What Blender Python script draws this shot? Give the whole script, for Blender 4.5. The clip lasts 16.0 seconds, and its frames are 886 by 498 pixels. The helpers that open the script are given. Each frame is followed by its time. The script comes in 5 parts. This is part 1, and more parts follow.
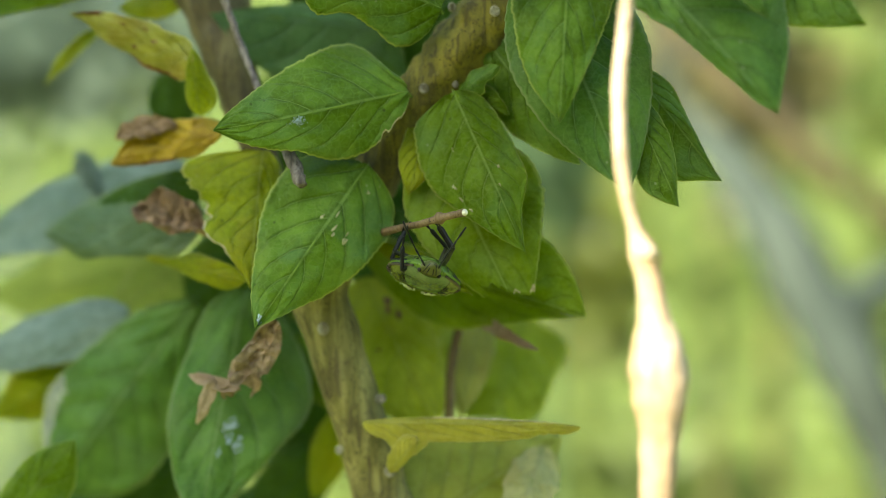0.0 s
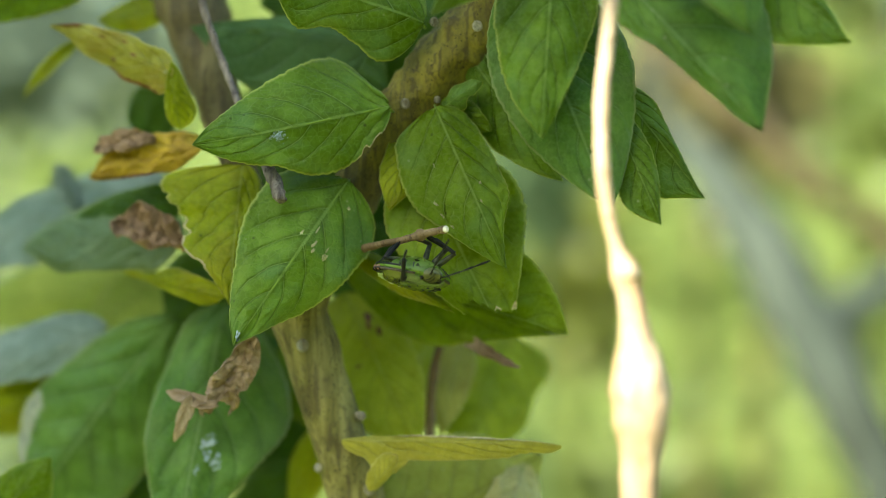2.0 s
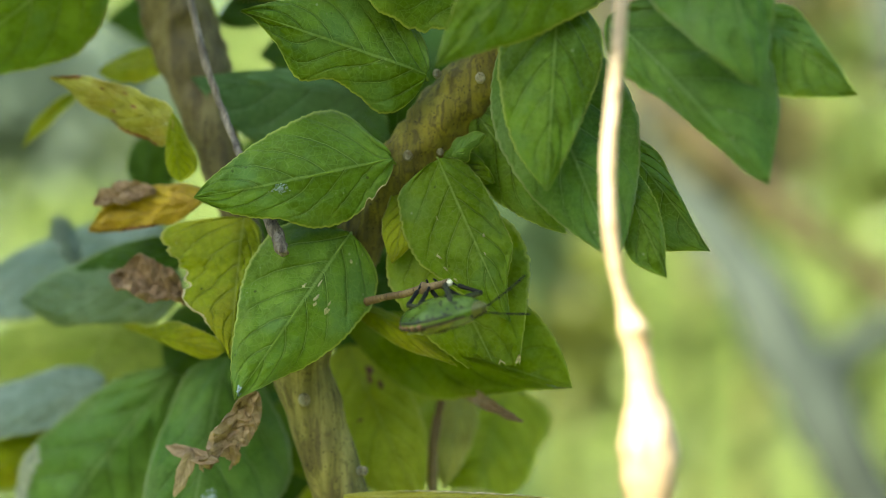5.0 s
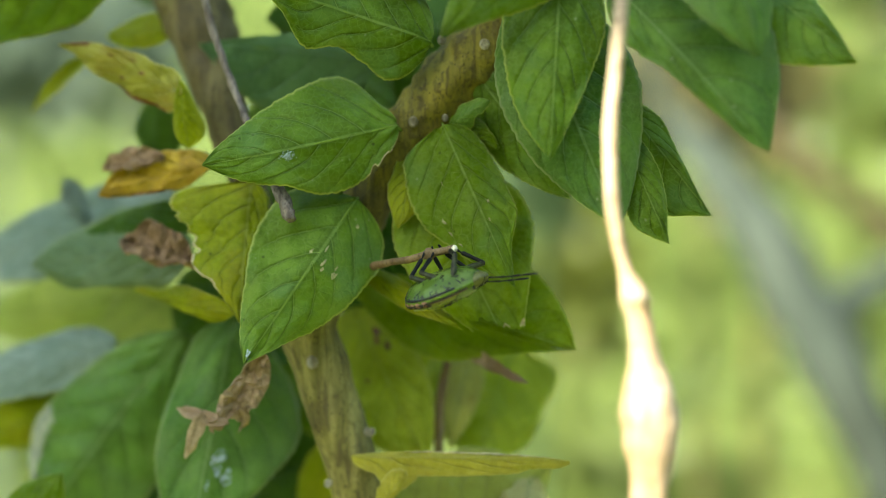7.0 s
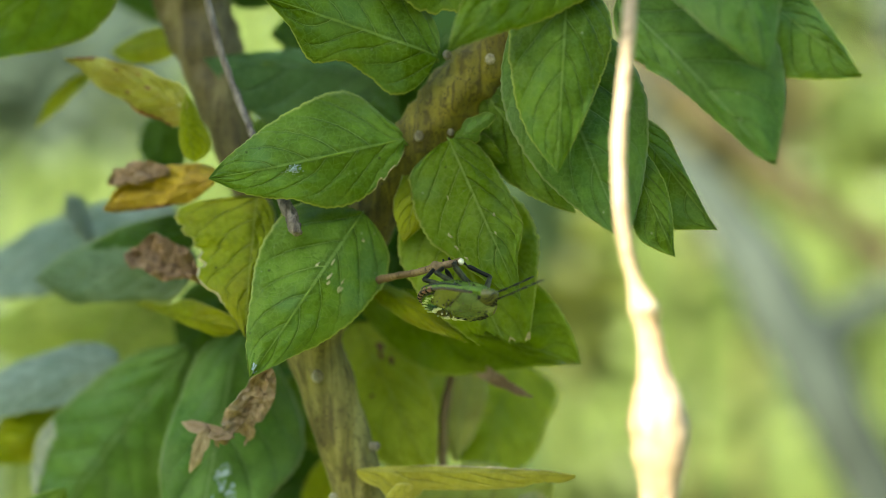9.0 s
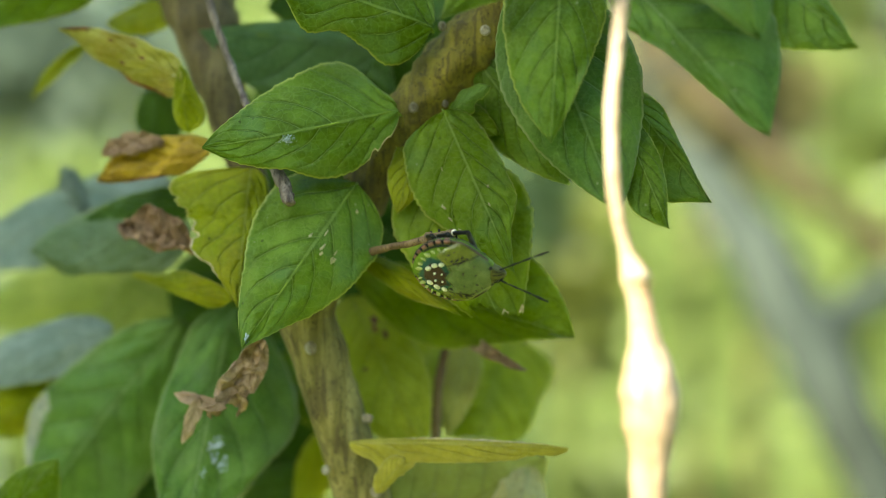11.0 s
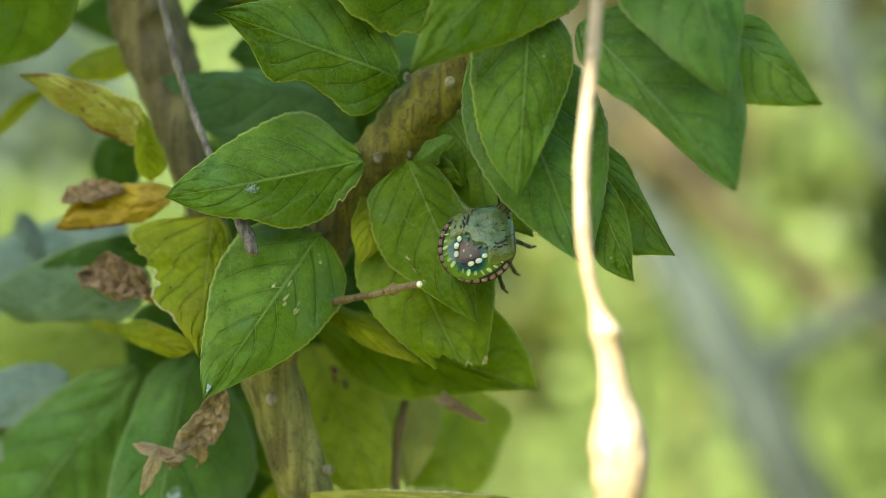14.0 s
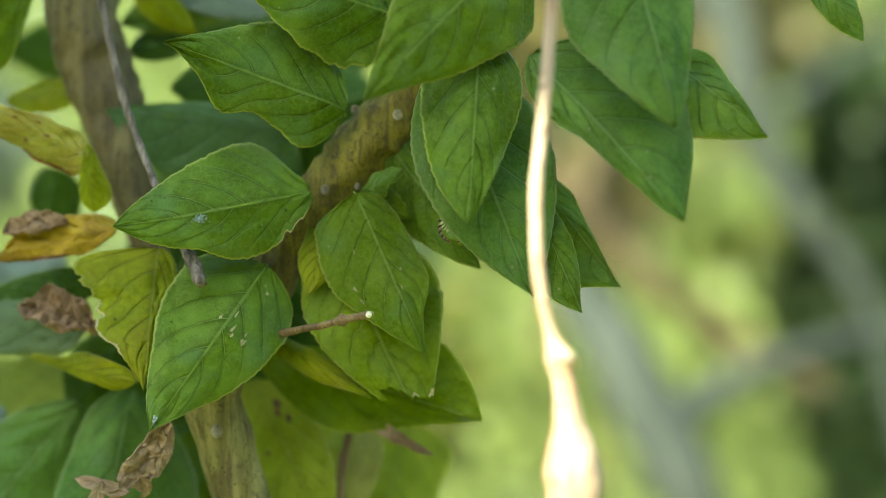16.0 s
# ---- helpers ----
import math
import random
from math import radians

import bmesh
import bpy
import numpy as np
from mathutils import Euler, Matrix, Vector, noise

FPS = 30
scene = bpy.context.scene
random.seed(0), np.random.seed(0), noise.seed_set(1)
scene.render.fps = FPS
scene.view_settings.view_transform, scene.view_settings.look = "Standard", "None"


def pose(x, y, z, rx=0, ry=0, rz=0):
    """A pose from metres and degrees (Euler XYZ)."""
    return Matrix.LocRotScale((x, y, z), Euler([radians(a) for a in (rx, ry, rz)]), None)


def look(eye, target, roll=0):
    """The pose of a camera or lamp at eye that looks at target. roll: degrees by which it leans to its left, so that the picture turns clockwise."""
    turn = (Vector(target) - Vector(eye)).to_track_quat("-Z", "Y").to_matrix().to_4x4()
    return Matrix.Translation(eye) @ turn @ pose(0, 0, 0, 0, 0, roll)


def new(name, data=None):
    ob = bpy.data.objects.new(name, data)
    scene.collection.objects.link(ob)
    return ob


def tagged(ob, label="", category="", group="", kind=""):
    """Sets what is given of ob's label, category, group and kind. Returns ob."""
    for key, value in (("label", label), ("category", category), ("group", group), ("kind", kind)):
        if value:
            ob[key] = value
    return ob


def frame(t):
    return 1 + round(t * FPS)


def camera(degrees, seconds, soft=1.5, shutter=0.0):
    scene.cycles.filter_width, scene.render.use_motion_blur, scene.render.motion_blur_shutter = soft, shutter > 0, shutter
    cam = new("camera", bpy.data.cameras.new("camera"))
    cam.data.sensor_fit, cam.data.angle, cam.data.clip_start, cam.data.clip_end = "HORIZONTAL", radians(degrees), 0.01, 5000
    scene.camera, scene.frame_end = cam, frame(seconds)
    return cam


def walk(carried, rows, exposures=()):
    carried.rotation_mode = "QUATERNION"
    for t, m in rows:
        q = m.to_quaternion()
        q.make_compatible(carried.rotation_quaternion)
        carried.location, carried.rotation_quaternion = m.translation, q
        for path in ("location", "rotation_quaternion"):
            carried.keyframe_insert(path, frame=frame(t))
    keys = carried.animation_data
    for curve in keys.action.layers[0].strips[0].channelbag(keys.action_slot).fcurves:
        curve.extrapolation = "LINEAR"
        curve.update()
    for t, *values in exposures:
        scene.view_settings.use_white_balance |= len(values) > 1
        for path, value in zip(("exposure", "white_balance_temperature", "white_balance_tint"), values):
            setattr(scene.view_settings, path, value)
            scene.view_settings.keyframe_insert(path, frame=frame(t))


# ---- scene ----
# A macro shot of a green stink bug nymph on a shaded shrub. The first eye is at the world's x = y = 0, looking along +y.
EYE = 0.9
cam = camera(30.0, 16.0, soft=0.5)
cam.data.dof.use_dof = True
cam.data.dof.focus_distance = 0.2148
cam.data.dof.aperture_fstop = 8.4
cam.data.dof.aperture_blades = 0


def mm(x, y, z):
    """Millimetres from the first eye, to world metres."""
    return Vector((x / 1000, y / 1000, EYE + z / 1000))


def view(x, y, z, yaw, pitch, roll):
    p = mm(x, y, z)
    return pose(p.x, p.y, p.z, 90 + pitch, roll, yaw)


walk(cam, [
    (0, view(0.00, -0.00, -0.00, 0.000, -0.000, 0.000)),
    (0.5, view(1.07, 0.39, -2.68, 0.330, 1.177, -0.289)),
    (1, view(-0.52, 0.68, -2.03, -0.310, 1.281, -0.403)),
    (1.5, view(-0.69, 1.30, -0.68, -0.468, 0.873, -0.479)),
    (2, view(0.69, 2.02, 1.04, -0.482, 0.310, -0.292)),
    (2.5, view(1.74, 3.00, 1.64, 0.175, -0.157, -0.443)),
    (3, view(0.98, 3.26, 2.97, 0.204, -1.229, -0.317)),
    (3.5, view(0.91, 3.68, 1.12, 0.296, -0.294, -0.443)),
    (4, view(2.66, 4.38, -0.03, 0.502, 2.183, -0.437)),
    (4.2, view(1.24, 4.76, 0.18, -0.027, 2.590, -0.461)),
    (6.3, view(-1.80, 1.62, 4.63, -1.089, 0.168, -0.151)),
    (6.5, view(-0.06, 1.57, 4.67, -0.766, 0.101, -0.113)),
    (7, view(-0.56, 0.79, 5.55, -0.507, -0.244, -0.020)),
    (7.5, view(-1.22, 0.52, 4.75, 0.137, 0.069, -0.050)),
    (8, view(-2.64, 0.34, 4.30, -0.340, 0.135, 0.014)),
    (8.5, view(-3.18, 0.22, 4.27, -0.862, 0.504, 0.063)),
    (10.8, view(-2.78, 1.07, 0.39, -0.880, 0.879, -0.390)),
    (11, view(-1.49, 1.01, 0.77, -0.777, 0.489, -0.409)),
    (11.5, view(-1.04, 1.01, 1.52, -1.135, -0.901, -0.419)),
    (12, view(0.28, -0.10, 2.51, -1.197, -2.139, -0.344)),
    (12.5, view(-2.56, 0.69, 1.54, -0.737, -0.591, -0.536)),
    (13, view(-3.53, 1.06, 0.90, -0.913, 0.637, -0.681)),
    (13.5, view(-5.80, 1.54, 1.92, -2.269, 1.336, -0.714)),
    (14, view(-5.71, 1.58, 2.41, -3.128, 1.849, -0.754)),
    (14.5, view(-5.80, 1.81, 2.17, -3.805, 1.647, -0.707)),
    (15, view(-8.88, 1.71, 1.12, -4.590, 1.959, -0.952)),
    (15.5, view(-10.24, 1.70, 0.52, -5.234, 2.648, -0.794)),
    (16, view(-11.17, 1.43, -0.80, -6.373, 3.799, -0.782)),
], exposures=((0.0, 2.00, 8300.0, -12.0), (16.0, 2.00, 8300.0, -12.0)))

# ---- light: a clear day; an added, unseen tree shades the shrub, the dry vine and the far shrubs stand in the sun ----
TO_SUN = Vector((-0.56, -0.60, 0.57)).normalized()
world = bpy.data.worlds.new("world")
scene.world = world
world.use_nodes = True
wn = world.node_tree.nodes
sky = wn.new("ShaderNodeTexSky")
sky.sky_type = 'NISHITA'
sky.sun_disc = False
sky.sun_elevation = math.asin(TO_SUN.z)
sky.sun_rotation = math.atan2(TO_SUN.x, TO_SUN.y)
world.node_tree.links.new(sky.outputs[0], wn["Background"].inputs[0])
wn["Background"].inputs[1].default_value = SKY_STRENGTH = 0.15
sun = new("sun", bpy.data.lights.new("sun", 'SUN'))
sun.data.energy = 5.0
sun.data.angle = radians(0.6)
sun.data.color = (1.0, 0.94, 0.84)
sun.matrix_world = look(TO_SUN * 5, (0, 0, 0))


# ---- materials ----
class Nodes:
    """A short way to write node trees."""

    def __init__(self, name):
        self.mat = bpy.data.materials.new(name)
        self.mat.use_nodes = True
        self.tree = self.mat.node_tree
        self.tree.nodes.clear()
        self.out = self.tree.nodes.new("ShaderNodeOutputMaterial")

    def put(self, socket, value):
        if isinstance(value, bpy.types.NodeSocket):
            self.tree.links.new(value, socket)
        elif value is not None:
            socket.default_value = value

    def add(self, kind, ins=None, **props):
        n = self.tree.nodes.new("ShaderNode" + kind)
        if "operation" in props:
            n.operation, n.use_clamp = props["operation"], props["use_clamp"]
        if "data_type" in props:
            n.data_type = props["data_type"]
        if "interpolation_type" in props:
            n.interpolation_type = props["interpolation_type"]
        if "feature" in props:
            n.feature = props["feature"]
        for k, v in (ins or {}).items():
            self.put(n.inputs[k], v)
        return n

    def math(self, op, a, b=0.0, clamp=False):
        return self.add("Math", {0: a, 1: b}, operation=op, use_clamp=clamp).outputs[0]

    def mix(self, f, a, b):
        n = self.add("Mix", data_type='RGBA')
        self.put(n.inputs[0], f)
        self.put(n.inputs[6], a)
        self.put(n.inputs[7], b)
        return n.outputs[2]

    def ramp(self, x, lo, hi):
        return self.add("MapRange", {0: x, 1: lo, 2: hi}, interpolation_type='SMOOTHSTEP').outputs[0]

    def noise(self, scale, detail=3.0, vec=None, rough=0.5):
        return self.add("TexNoise", {"Vector": vec, "Scale": scale, "Detail": detail, "Roughness": rough}).outputs[0]

    def coords(self, which="Object"):
        return self.add("TexCoord").outputs[which]

    def finish(self, shader):
        self.tree.links.new(shader, self.out.inputs[0])
        return self.mat


def rgb(r, g, b):
    return (r, g, b, 1.0)


def leaf_material(name, dark, light, vein, margin, patch=None, patch_amount=0.0, rough=0.33, through_light=0.3, speck=0.5, glow=(0.22, 0.34, 0.03)):
    """A leaf blade: lateral veins from its uv (x along, y across), net veins, blotches or painted sheen patches, pale
    margin, specks.
    """
    m = Nodes(name)
    uv = m.add("SeparateXYZ", {0: m.coords("UV")})
    t, v = uv.outputs[0], m.math('MULTIPLY', m.math('ABSOLUTE', m.math('SUBTRACT', uv.outputs[1], 0.5)), 2.0)
    obj = m.coords("Object")
    rnd = m.add("ObjectInfo").outputs["Random"]
    wob = m.math('MULTIPLY', m.math('SUBTRACT', m.noise(260.0, 2.0, obj), 0.5), 0.028)
    ph = m.math('MULTIPLY', m.math('SUBTRACT', m.math('ADD', t, wob), m.math('MULTIPLY', m.math('POWER', v, 1.2), 0.36)), 6.0)
    ph = m.math('ADD', ph, m.math('MULTIPLY', m.math('GREATER_THAN', uv.outputs[1], 0.5), 0.42))
    d = m.math('ABSOLUTE', m.math('SUBTRACT', m.math('FRACT', m.math('ADD', ph, 100.0)), 0.5))
    lateral = m.math('SUBTRACT', 1.0, m.ramp(d, 0.003, 0.030))
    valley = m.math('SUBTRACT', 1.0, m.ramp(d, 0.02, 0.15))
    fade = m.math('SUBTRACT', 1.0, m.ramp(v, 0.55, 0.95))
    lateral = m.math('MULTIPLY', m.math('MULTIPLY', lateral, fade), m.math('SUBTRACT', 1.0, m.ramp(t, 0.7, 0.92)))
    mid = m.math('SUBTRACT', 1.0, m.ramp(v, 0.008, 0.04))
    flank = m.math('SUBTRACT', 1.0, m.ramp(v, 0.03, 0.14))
    net = m.add("TexVoronoi", {"Vector": obj, "Scale": 900.0}, feature='DISTANCE_TO_EDGE').outputs[0]
    netline = m.math('SUBTRACT', 1.0, m.ramp(net, 0.0, 0.09))
    big = m.noise(90.0, 3.0, obj)
    tone = m.math('ADD', m.ramp(big, 0.38, 0.64), m.math('MULTIPLY', m.math('SUBTRACT', rnd, 0.5), 0.5), clamp=True)
    col = m.mix(tone, rgb(*dark), rgb(*light))
    mid_tone = m.noise(330.0, 4.0, obj, 0.6)
    col = m.mix(m.math('MULTIPLY', m.ramp(mid_tone, 0.42, 0.60), 0.42), col, rgb(*[0.62 * c for c in dark]))
    fine = m.noise(1500.0, 2.0, obj)
    col = m.mix(m.math('MULTIPLY', m.ramp(fine, 0.38, 0.66), 0.34), col, rgb(*light))
    yellowed = m.math('MULTIPLY', m.ramp(v, 0.45, 1.0), m.ramp(m.noise(120.0, 2.0, obj), 0.4, 0.62))
    col = m.mix(m.math('MULTIPLY', yellowed, 0.28), col, rgb(*[0.5 * (p + q) for p, q in zip(light, margin)]))
    # on the green leaves the patch paints a bluish, dusty sky sheen
    if patch:
        col = m.mix(m.math('MULTIPLY', m.ramp(m.noise(150.0, 4.0, obj), 0.48, 0.66), patch_amount), col, rgb(*patch))
    lattice = m.add("TexVoronoi", {"Vector": obj, "Scale": 420.0}, feature='DISTANCE_TO_EDGE').outputs[0]
    lattice = m.math('SUBTRACT', 1.0, m.ramp(lattice, 0.0, 0.10))
    # crease shade along veins and midrib, mixed into the colour
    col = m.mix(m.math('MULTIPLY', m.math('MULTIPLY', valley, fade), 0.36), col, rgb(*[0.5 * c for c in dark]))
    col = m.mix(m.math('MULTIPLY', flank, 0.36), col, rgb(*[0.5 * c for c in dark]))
    col = m.mix(m.math('MULTIPLY', netline, 0.17), col, rgb(*vein))
    col = m.mix(m.math('MULTIPLY', lattice, 0.05), col, rgb(*vein))
    col = m.mix(m.math('MULTIPLY', lateral, 0.62), col, rgb(*vein))
    col = m.mix(m.math('MULTIPLY', mid, 0.58), col, rgb(*vein))
    dots = m.add("TexVoronoi", {"Vector": obj, "Scale": 520.0}).outputs[0]
    dot = m.math('MULTIPLY', m.math('SUBTRACT', 1.0, m.ramp(dots, 0.05, 0.13)), m.ramp(m.noise(300.0, 1.0, obj), 0.56, 0.62))
    col = m.mix(m.math('MULTIPLY', dot, speck), col, rgb(0.42, 0.46, 0.3))
    ddots = m.add("TexVoronoi", {"Vector": obj, "Scale": 330.0, "Randomness": 1.0}).outputs[0]
    ddot = m.math('MULTIPLY', m.math('SUBTRACT', 1.0, m.ramp(ddots, 0.04, 0.1)), m.ramp(m.noise(210.0, 1.0, obj), 0.55, 0.6))
    col = m.mix(m.math('MULTIPLY', ddot, 0.7), col, rgb(0.03, 0.035, 0.01))
    col = m.mix(m.math('MULTIPLY', m.ramp(v, 0.95, 0.985), 0.8), col, rgb(*margin))
    height = m.math('ADD', m.math('MULTIPLY', lateral, -0.45), m.math('ADD', m.math('MULTIPLY', netline, -0.10), m.math('ADD', m.math('MULTIPLY', lattice, -0.03), m.math('MULTIPLY', valley, -0.28))))
    height = m.math('ADD', m.math('ADD', height, m.math('MULTIPLY', fine, 0.5)), m.math('MULTIPLY', mid_tone, 1.3))
    bump = m.add("Bump", {"Height": height, "Strength": 0.9, "Distance": 0.00030}).outputs[0]
    surf = m.add("BsdfPrincipled", {"Base Color": col, "Roughness": m.math('ADD', rough, m.math('MULTIPLY', fine, 0.12)), "Specular IOR Level": 0.17, "Normal": bump}).outputs[0]
    back = m.add("BsdfTranslucent", {"Color": m.mix(0.35, col, rgb(*glow)), "Normal": bump}).outputs[0]
    return m.finish(m.add("MixShader", {0: through_light, 1: surf, 2: back}).outputs[0])


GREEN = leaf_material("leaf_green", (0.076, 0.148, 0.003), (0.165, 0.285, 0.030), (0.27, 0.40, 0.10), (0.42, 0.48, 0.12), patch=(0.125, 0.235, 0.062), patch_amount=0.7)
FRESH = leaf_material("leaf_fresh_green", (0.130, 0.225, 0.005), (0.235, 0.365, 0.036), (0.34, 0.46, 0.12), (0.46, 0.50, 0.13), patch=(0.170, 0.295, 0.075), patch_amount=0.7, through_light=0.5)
# bluish base colour that carries a painted grey-blue sheen
BLUEGREEN = leaf_material("leaf_sheen_green", (0.074, 0.172, 0.024), (0.150, 0.278, 0.052), (0.22, 0.34, 0.12), (0.26, 0.32, 0.14), patch=(0.125, 0.205, 0.070), patch_amount=0.4, rough=0.36)
# darkened copy of the leaf green: the shrub's inner shade as colour
SHADE_GREEN = leaf_material("leaf_shade_green", (0.036, 0.100, 0.010), (0.075, 0.160, 0.016), (0.11, 0.22, 0.09), (0.22, 0.30, 0.10), rough=0.4)
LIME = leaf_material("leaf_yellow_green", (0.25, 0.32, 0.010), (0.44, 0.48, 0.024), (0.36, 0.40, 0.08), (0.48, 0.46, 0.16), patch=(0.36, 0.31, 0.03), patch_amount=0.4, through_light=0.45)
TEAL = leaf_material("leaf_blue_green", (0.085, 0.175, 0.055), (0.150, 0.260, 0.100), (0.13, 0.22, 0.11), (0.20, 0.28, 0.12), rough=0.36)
# sky sheen painted as a grey-teal base
SHEEN = leaf_material("leaf_sheen_blue_green", (0.095, 0.165, 0.075), (0.17, 0.25, 0.14), (0.22, 0.30, 0.18), (0.34, 0.38, 0.12), rough=0.36)
# base colour raised to stand in for light through the leaf
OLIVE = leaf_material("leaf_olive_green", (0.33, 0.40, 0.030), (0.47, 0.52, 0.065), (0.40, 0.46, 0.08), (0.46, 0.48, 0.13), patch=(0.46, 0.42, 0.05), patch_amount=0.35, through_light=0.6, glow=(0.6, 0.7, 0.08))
# lighter copy of the fresh green, brightened where little light arrives
LIGHTENED = leaf_material("leaf_lightened_green", (0.225, 0.33, 0.012), (0.36, 0.48, 0.042), (0.42, 0.53, 0.13), (0.54, 0.57, 0.16), patch=(0.28, 0.40, 0.08), patch_amount=0.6, through_light=0.55)
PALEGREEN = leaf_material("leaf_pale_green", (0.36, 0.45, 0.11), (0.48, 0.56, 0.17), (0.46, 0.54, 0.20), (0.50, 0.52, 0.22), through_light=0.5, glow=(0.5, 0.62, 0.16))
# pale base makes up for light from behind, besides the translucency
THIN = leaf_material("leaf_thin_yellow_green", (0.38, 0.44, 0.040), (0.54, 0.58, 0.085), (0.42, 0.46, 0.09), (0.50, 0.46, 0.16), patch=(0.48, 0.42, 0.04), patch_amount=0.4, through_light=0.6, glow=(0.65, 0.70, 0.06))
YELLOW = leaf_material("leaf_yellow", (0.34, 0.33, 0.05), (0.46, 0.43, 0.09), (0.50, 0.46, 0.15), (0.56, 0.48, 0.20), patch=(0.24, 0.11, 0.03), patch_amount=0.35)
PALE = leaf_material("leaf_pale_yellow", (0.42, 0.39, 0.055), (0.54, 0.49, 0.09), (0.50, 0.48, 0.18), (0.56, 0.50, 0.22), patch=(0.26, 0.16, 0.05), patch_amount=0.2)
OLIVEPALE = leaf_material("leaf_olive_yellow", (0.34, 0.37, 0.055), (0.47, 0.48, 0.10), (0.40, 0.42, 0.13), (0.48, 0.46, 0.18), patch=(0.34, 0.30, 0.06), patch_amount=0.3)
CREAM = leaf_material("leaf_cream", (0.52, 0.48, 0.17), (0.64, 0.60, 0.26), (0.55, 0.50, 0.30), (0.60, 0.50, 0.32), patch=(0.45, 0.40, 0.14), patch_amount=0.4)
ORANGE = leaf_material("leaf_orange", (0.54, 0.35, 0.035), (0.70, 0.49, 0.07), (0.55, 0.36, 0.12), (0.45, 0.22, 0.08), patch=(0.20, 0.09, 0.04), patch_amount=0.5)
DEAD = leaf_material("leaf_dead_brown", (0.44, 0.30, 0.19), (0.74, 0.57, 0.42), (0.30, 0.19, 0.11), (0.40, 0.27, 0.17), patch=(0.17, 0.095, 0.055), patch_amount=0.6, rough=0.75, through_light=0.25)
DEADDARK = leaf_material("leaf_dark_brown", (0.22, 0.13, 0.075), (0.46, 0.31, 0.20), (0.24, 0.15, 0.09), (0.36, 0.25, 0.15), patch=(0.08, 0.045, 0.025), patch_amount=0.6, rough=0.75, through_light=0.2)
# pale blue-grey base in place of reflected sky
GREYGREEN = leaf_material("leaf_sheen_grey_green", (0.15, 0.22, 0.17), (0.25, 0.32, 0.27), (0.27, 0.34, 0.27), (0.30, 0.34, 0.22), rough=0.36)


def bark_material(name, lo, hi, spot, scale=1.0, rough=0.75, spec=0.4):
    m = Nodes(name)
    obj = m.coords("Object")
    stretch = m.add("Mapping", {"Vector": obj, "Scale": (1.0, 1.0, 0.14)}).outputs[0]
    a = m.noise(260.0 * scale, 5.0, stretch, 0.6)
    col = m.mix(m.ramp(a, 0.3, 0.7), rgb(*lo), rgb(*hi))
    b = m.noise(900.0 * scale, 3.0, obj)
    col = m.mix(m.math('MULTIPLY', m.ramp(b, 0.54, 0.68), 0.4), col, rgb(*spot))
    c = m.noise(70.0 * scale, 2.0, obj)
    col = m.mix(m.math('MULTIPLY', m.ramp(c, 0.5, 0.7), 0.5), col, rgb(*spot))
    streak = m.noise(800.0 * scale, 3.0, m.add("Mapping", {"Vector": obj, "Scale": (1.0, 1.0, 0.07)}).outputs[0])
    col = m.mix(m.math('MULTIPLY', m.ramp(streak, 0.5, 0.66), 0.55), col, rgb(*spot))
    speck = m.add("TexVoronoi", {"Vector": obj, "Scale": 1100.0 * scale}).outputs[0]
    col = m.mix(m.math('MULTIPLY', m.math('MULTIPLY', m.math('SUBTRACT', 1.0, m.ramp(speck, 0.15, 0.3)), m.ramp(m.noise(300.0 * scale, 2.0, obj), 0.48, 0.58)), 0.8), col, rgb(*[0.4 * c for c in spot]))
    a = m.math('ADD', a, m.math('MULTIPLY', streak, 0.8))
    bump = m.add("Bump", {"Height": m.math('ADD', a, b), "Strength": 0.6, "Distance": 0.0005}).outputs[0]
    return m.finish(m.add("BsdfPrincipled", {"Base Color": col, "Roughness": rough, "Specular IOR Level": spec, "Normal": bump}).outputs[0])


STEM = bark_material("stem_bark", (0.135, 0.118, 0.030), (0.330, 0.290, 0.105), (0.045, 0.032, 0.014), 1.5)
MOSSY = bark_material("mossy_bark", (0.095, 0.080, 0.009), (0.235, 0.195, 0.024), (0.034, 0.023, 0.010), 1.6)
SIDEBARK = bark_material("side_stem_bark", (0.11, 0.085, 0.032), (0.20, 0.165, 0.068), (0.05, 0.036, 0.018))
GREYTWIG = bark_material("grey_twig", (0.10, 0.078, 0.068), (0.36, 0.30, 0.27), (0.045, 0.03, 0.028), 3.0)
REDTWIG = bark_material("brown_twig", (0.14, 0.085, 0.045), (0.25, 0.17, 0.09), (0.07, 0.04, 0.02), 2.2)
STRAW = bark_material("straw", (0.40, 0.275, 0.20), (0.57, 0.435, 0.345), (0.28, 0.16, 0.09), 0.8, 0.6)
CORK = bark_material("cork_scar", (0.24, 0.21, 0.14), (0.46, 0.42, 0.32), (0.07, 0.05, 0.03), 3.0)
TRUNK = bark_material("trunk_bark", (0.14, 0.11, 0.08), (0.26, 0.21, 0.16), (0.07, 0.055, 0.04), 0.12)
BOUGH = bark_material("brown_bough", (0.06, 0.045, 0.026), (0.11, 0.085, 0.05), (0.03, 0.024, 0.015), 0.12)
# low albedo and gloss: the branch's shade is put into its bark
GREYBRANCH = bark_material("grey_branch", (0.035, 0.046, 0.046), (0.065, 0.080, 0.078), (0.020, 0.025, 0.024), 0.12, 0.9, 0.12)


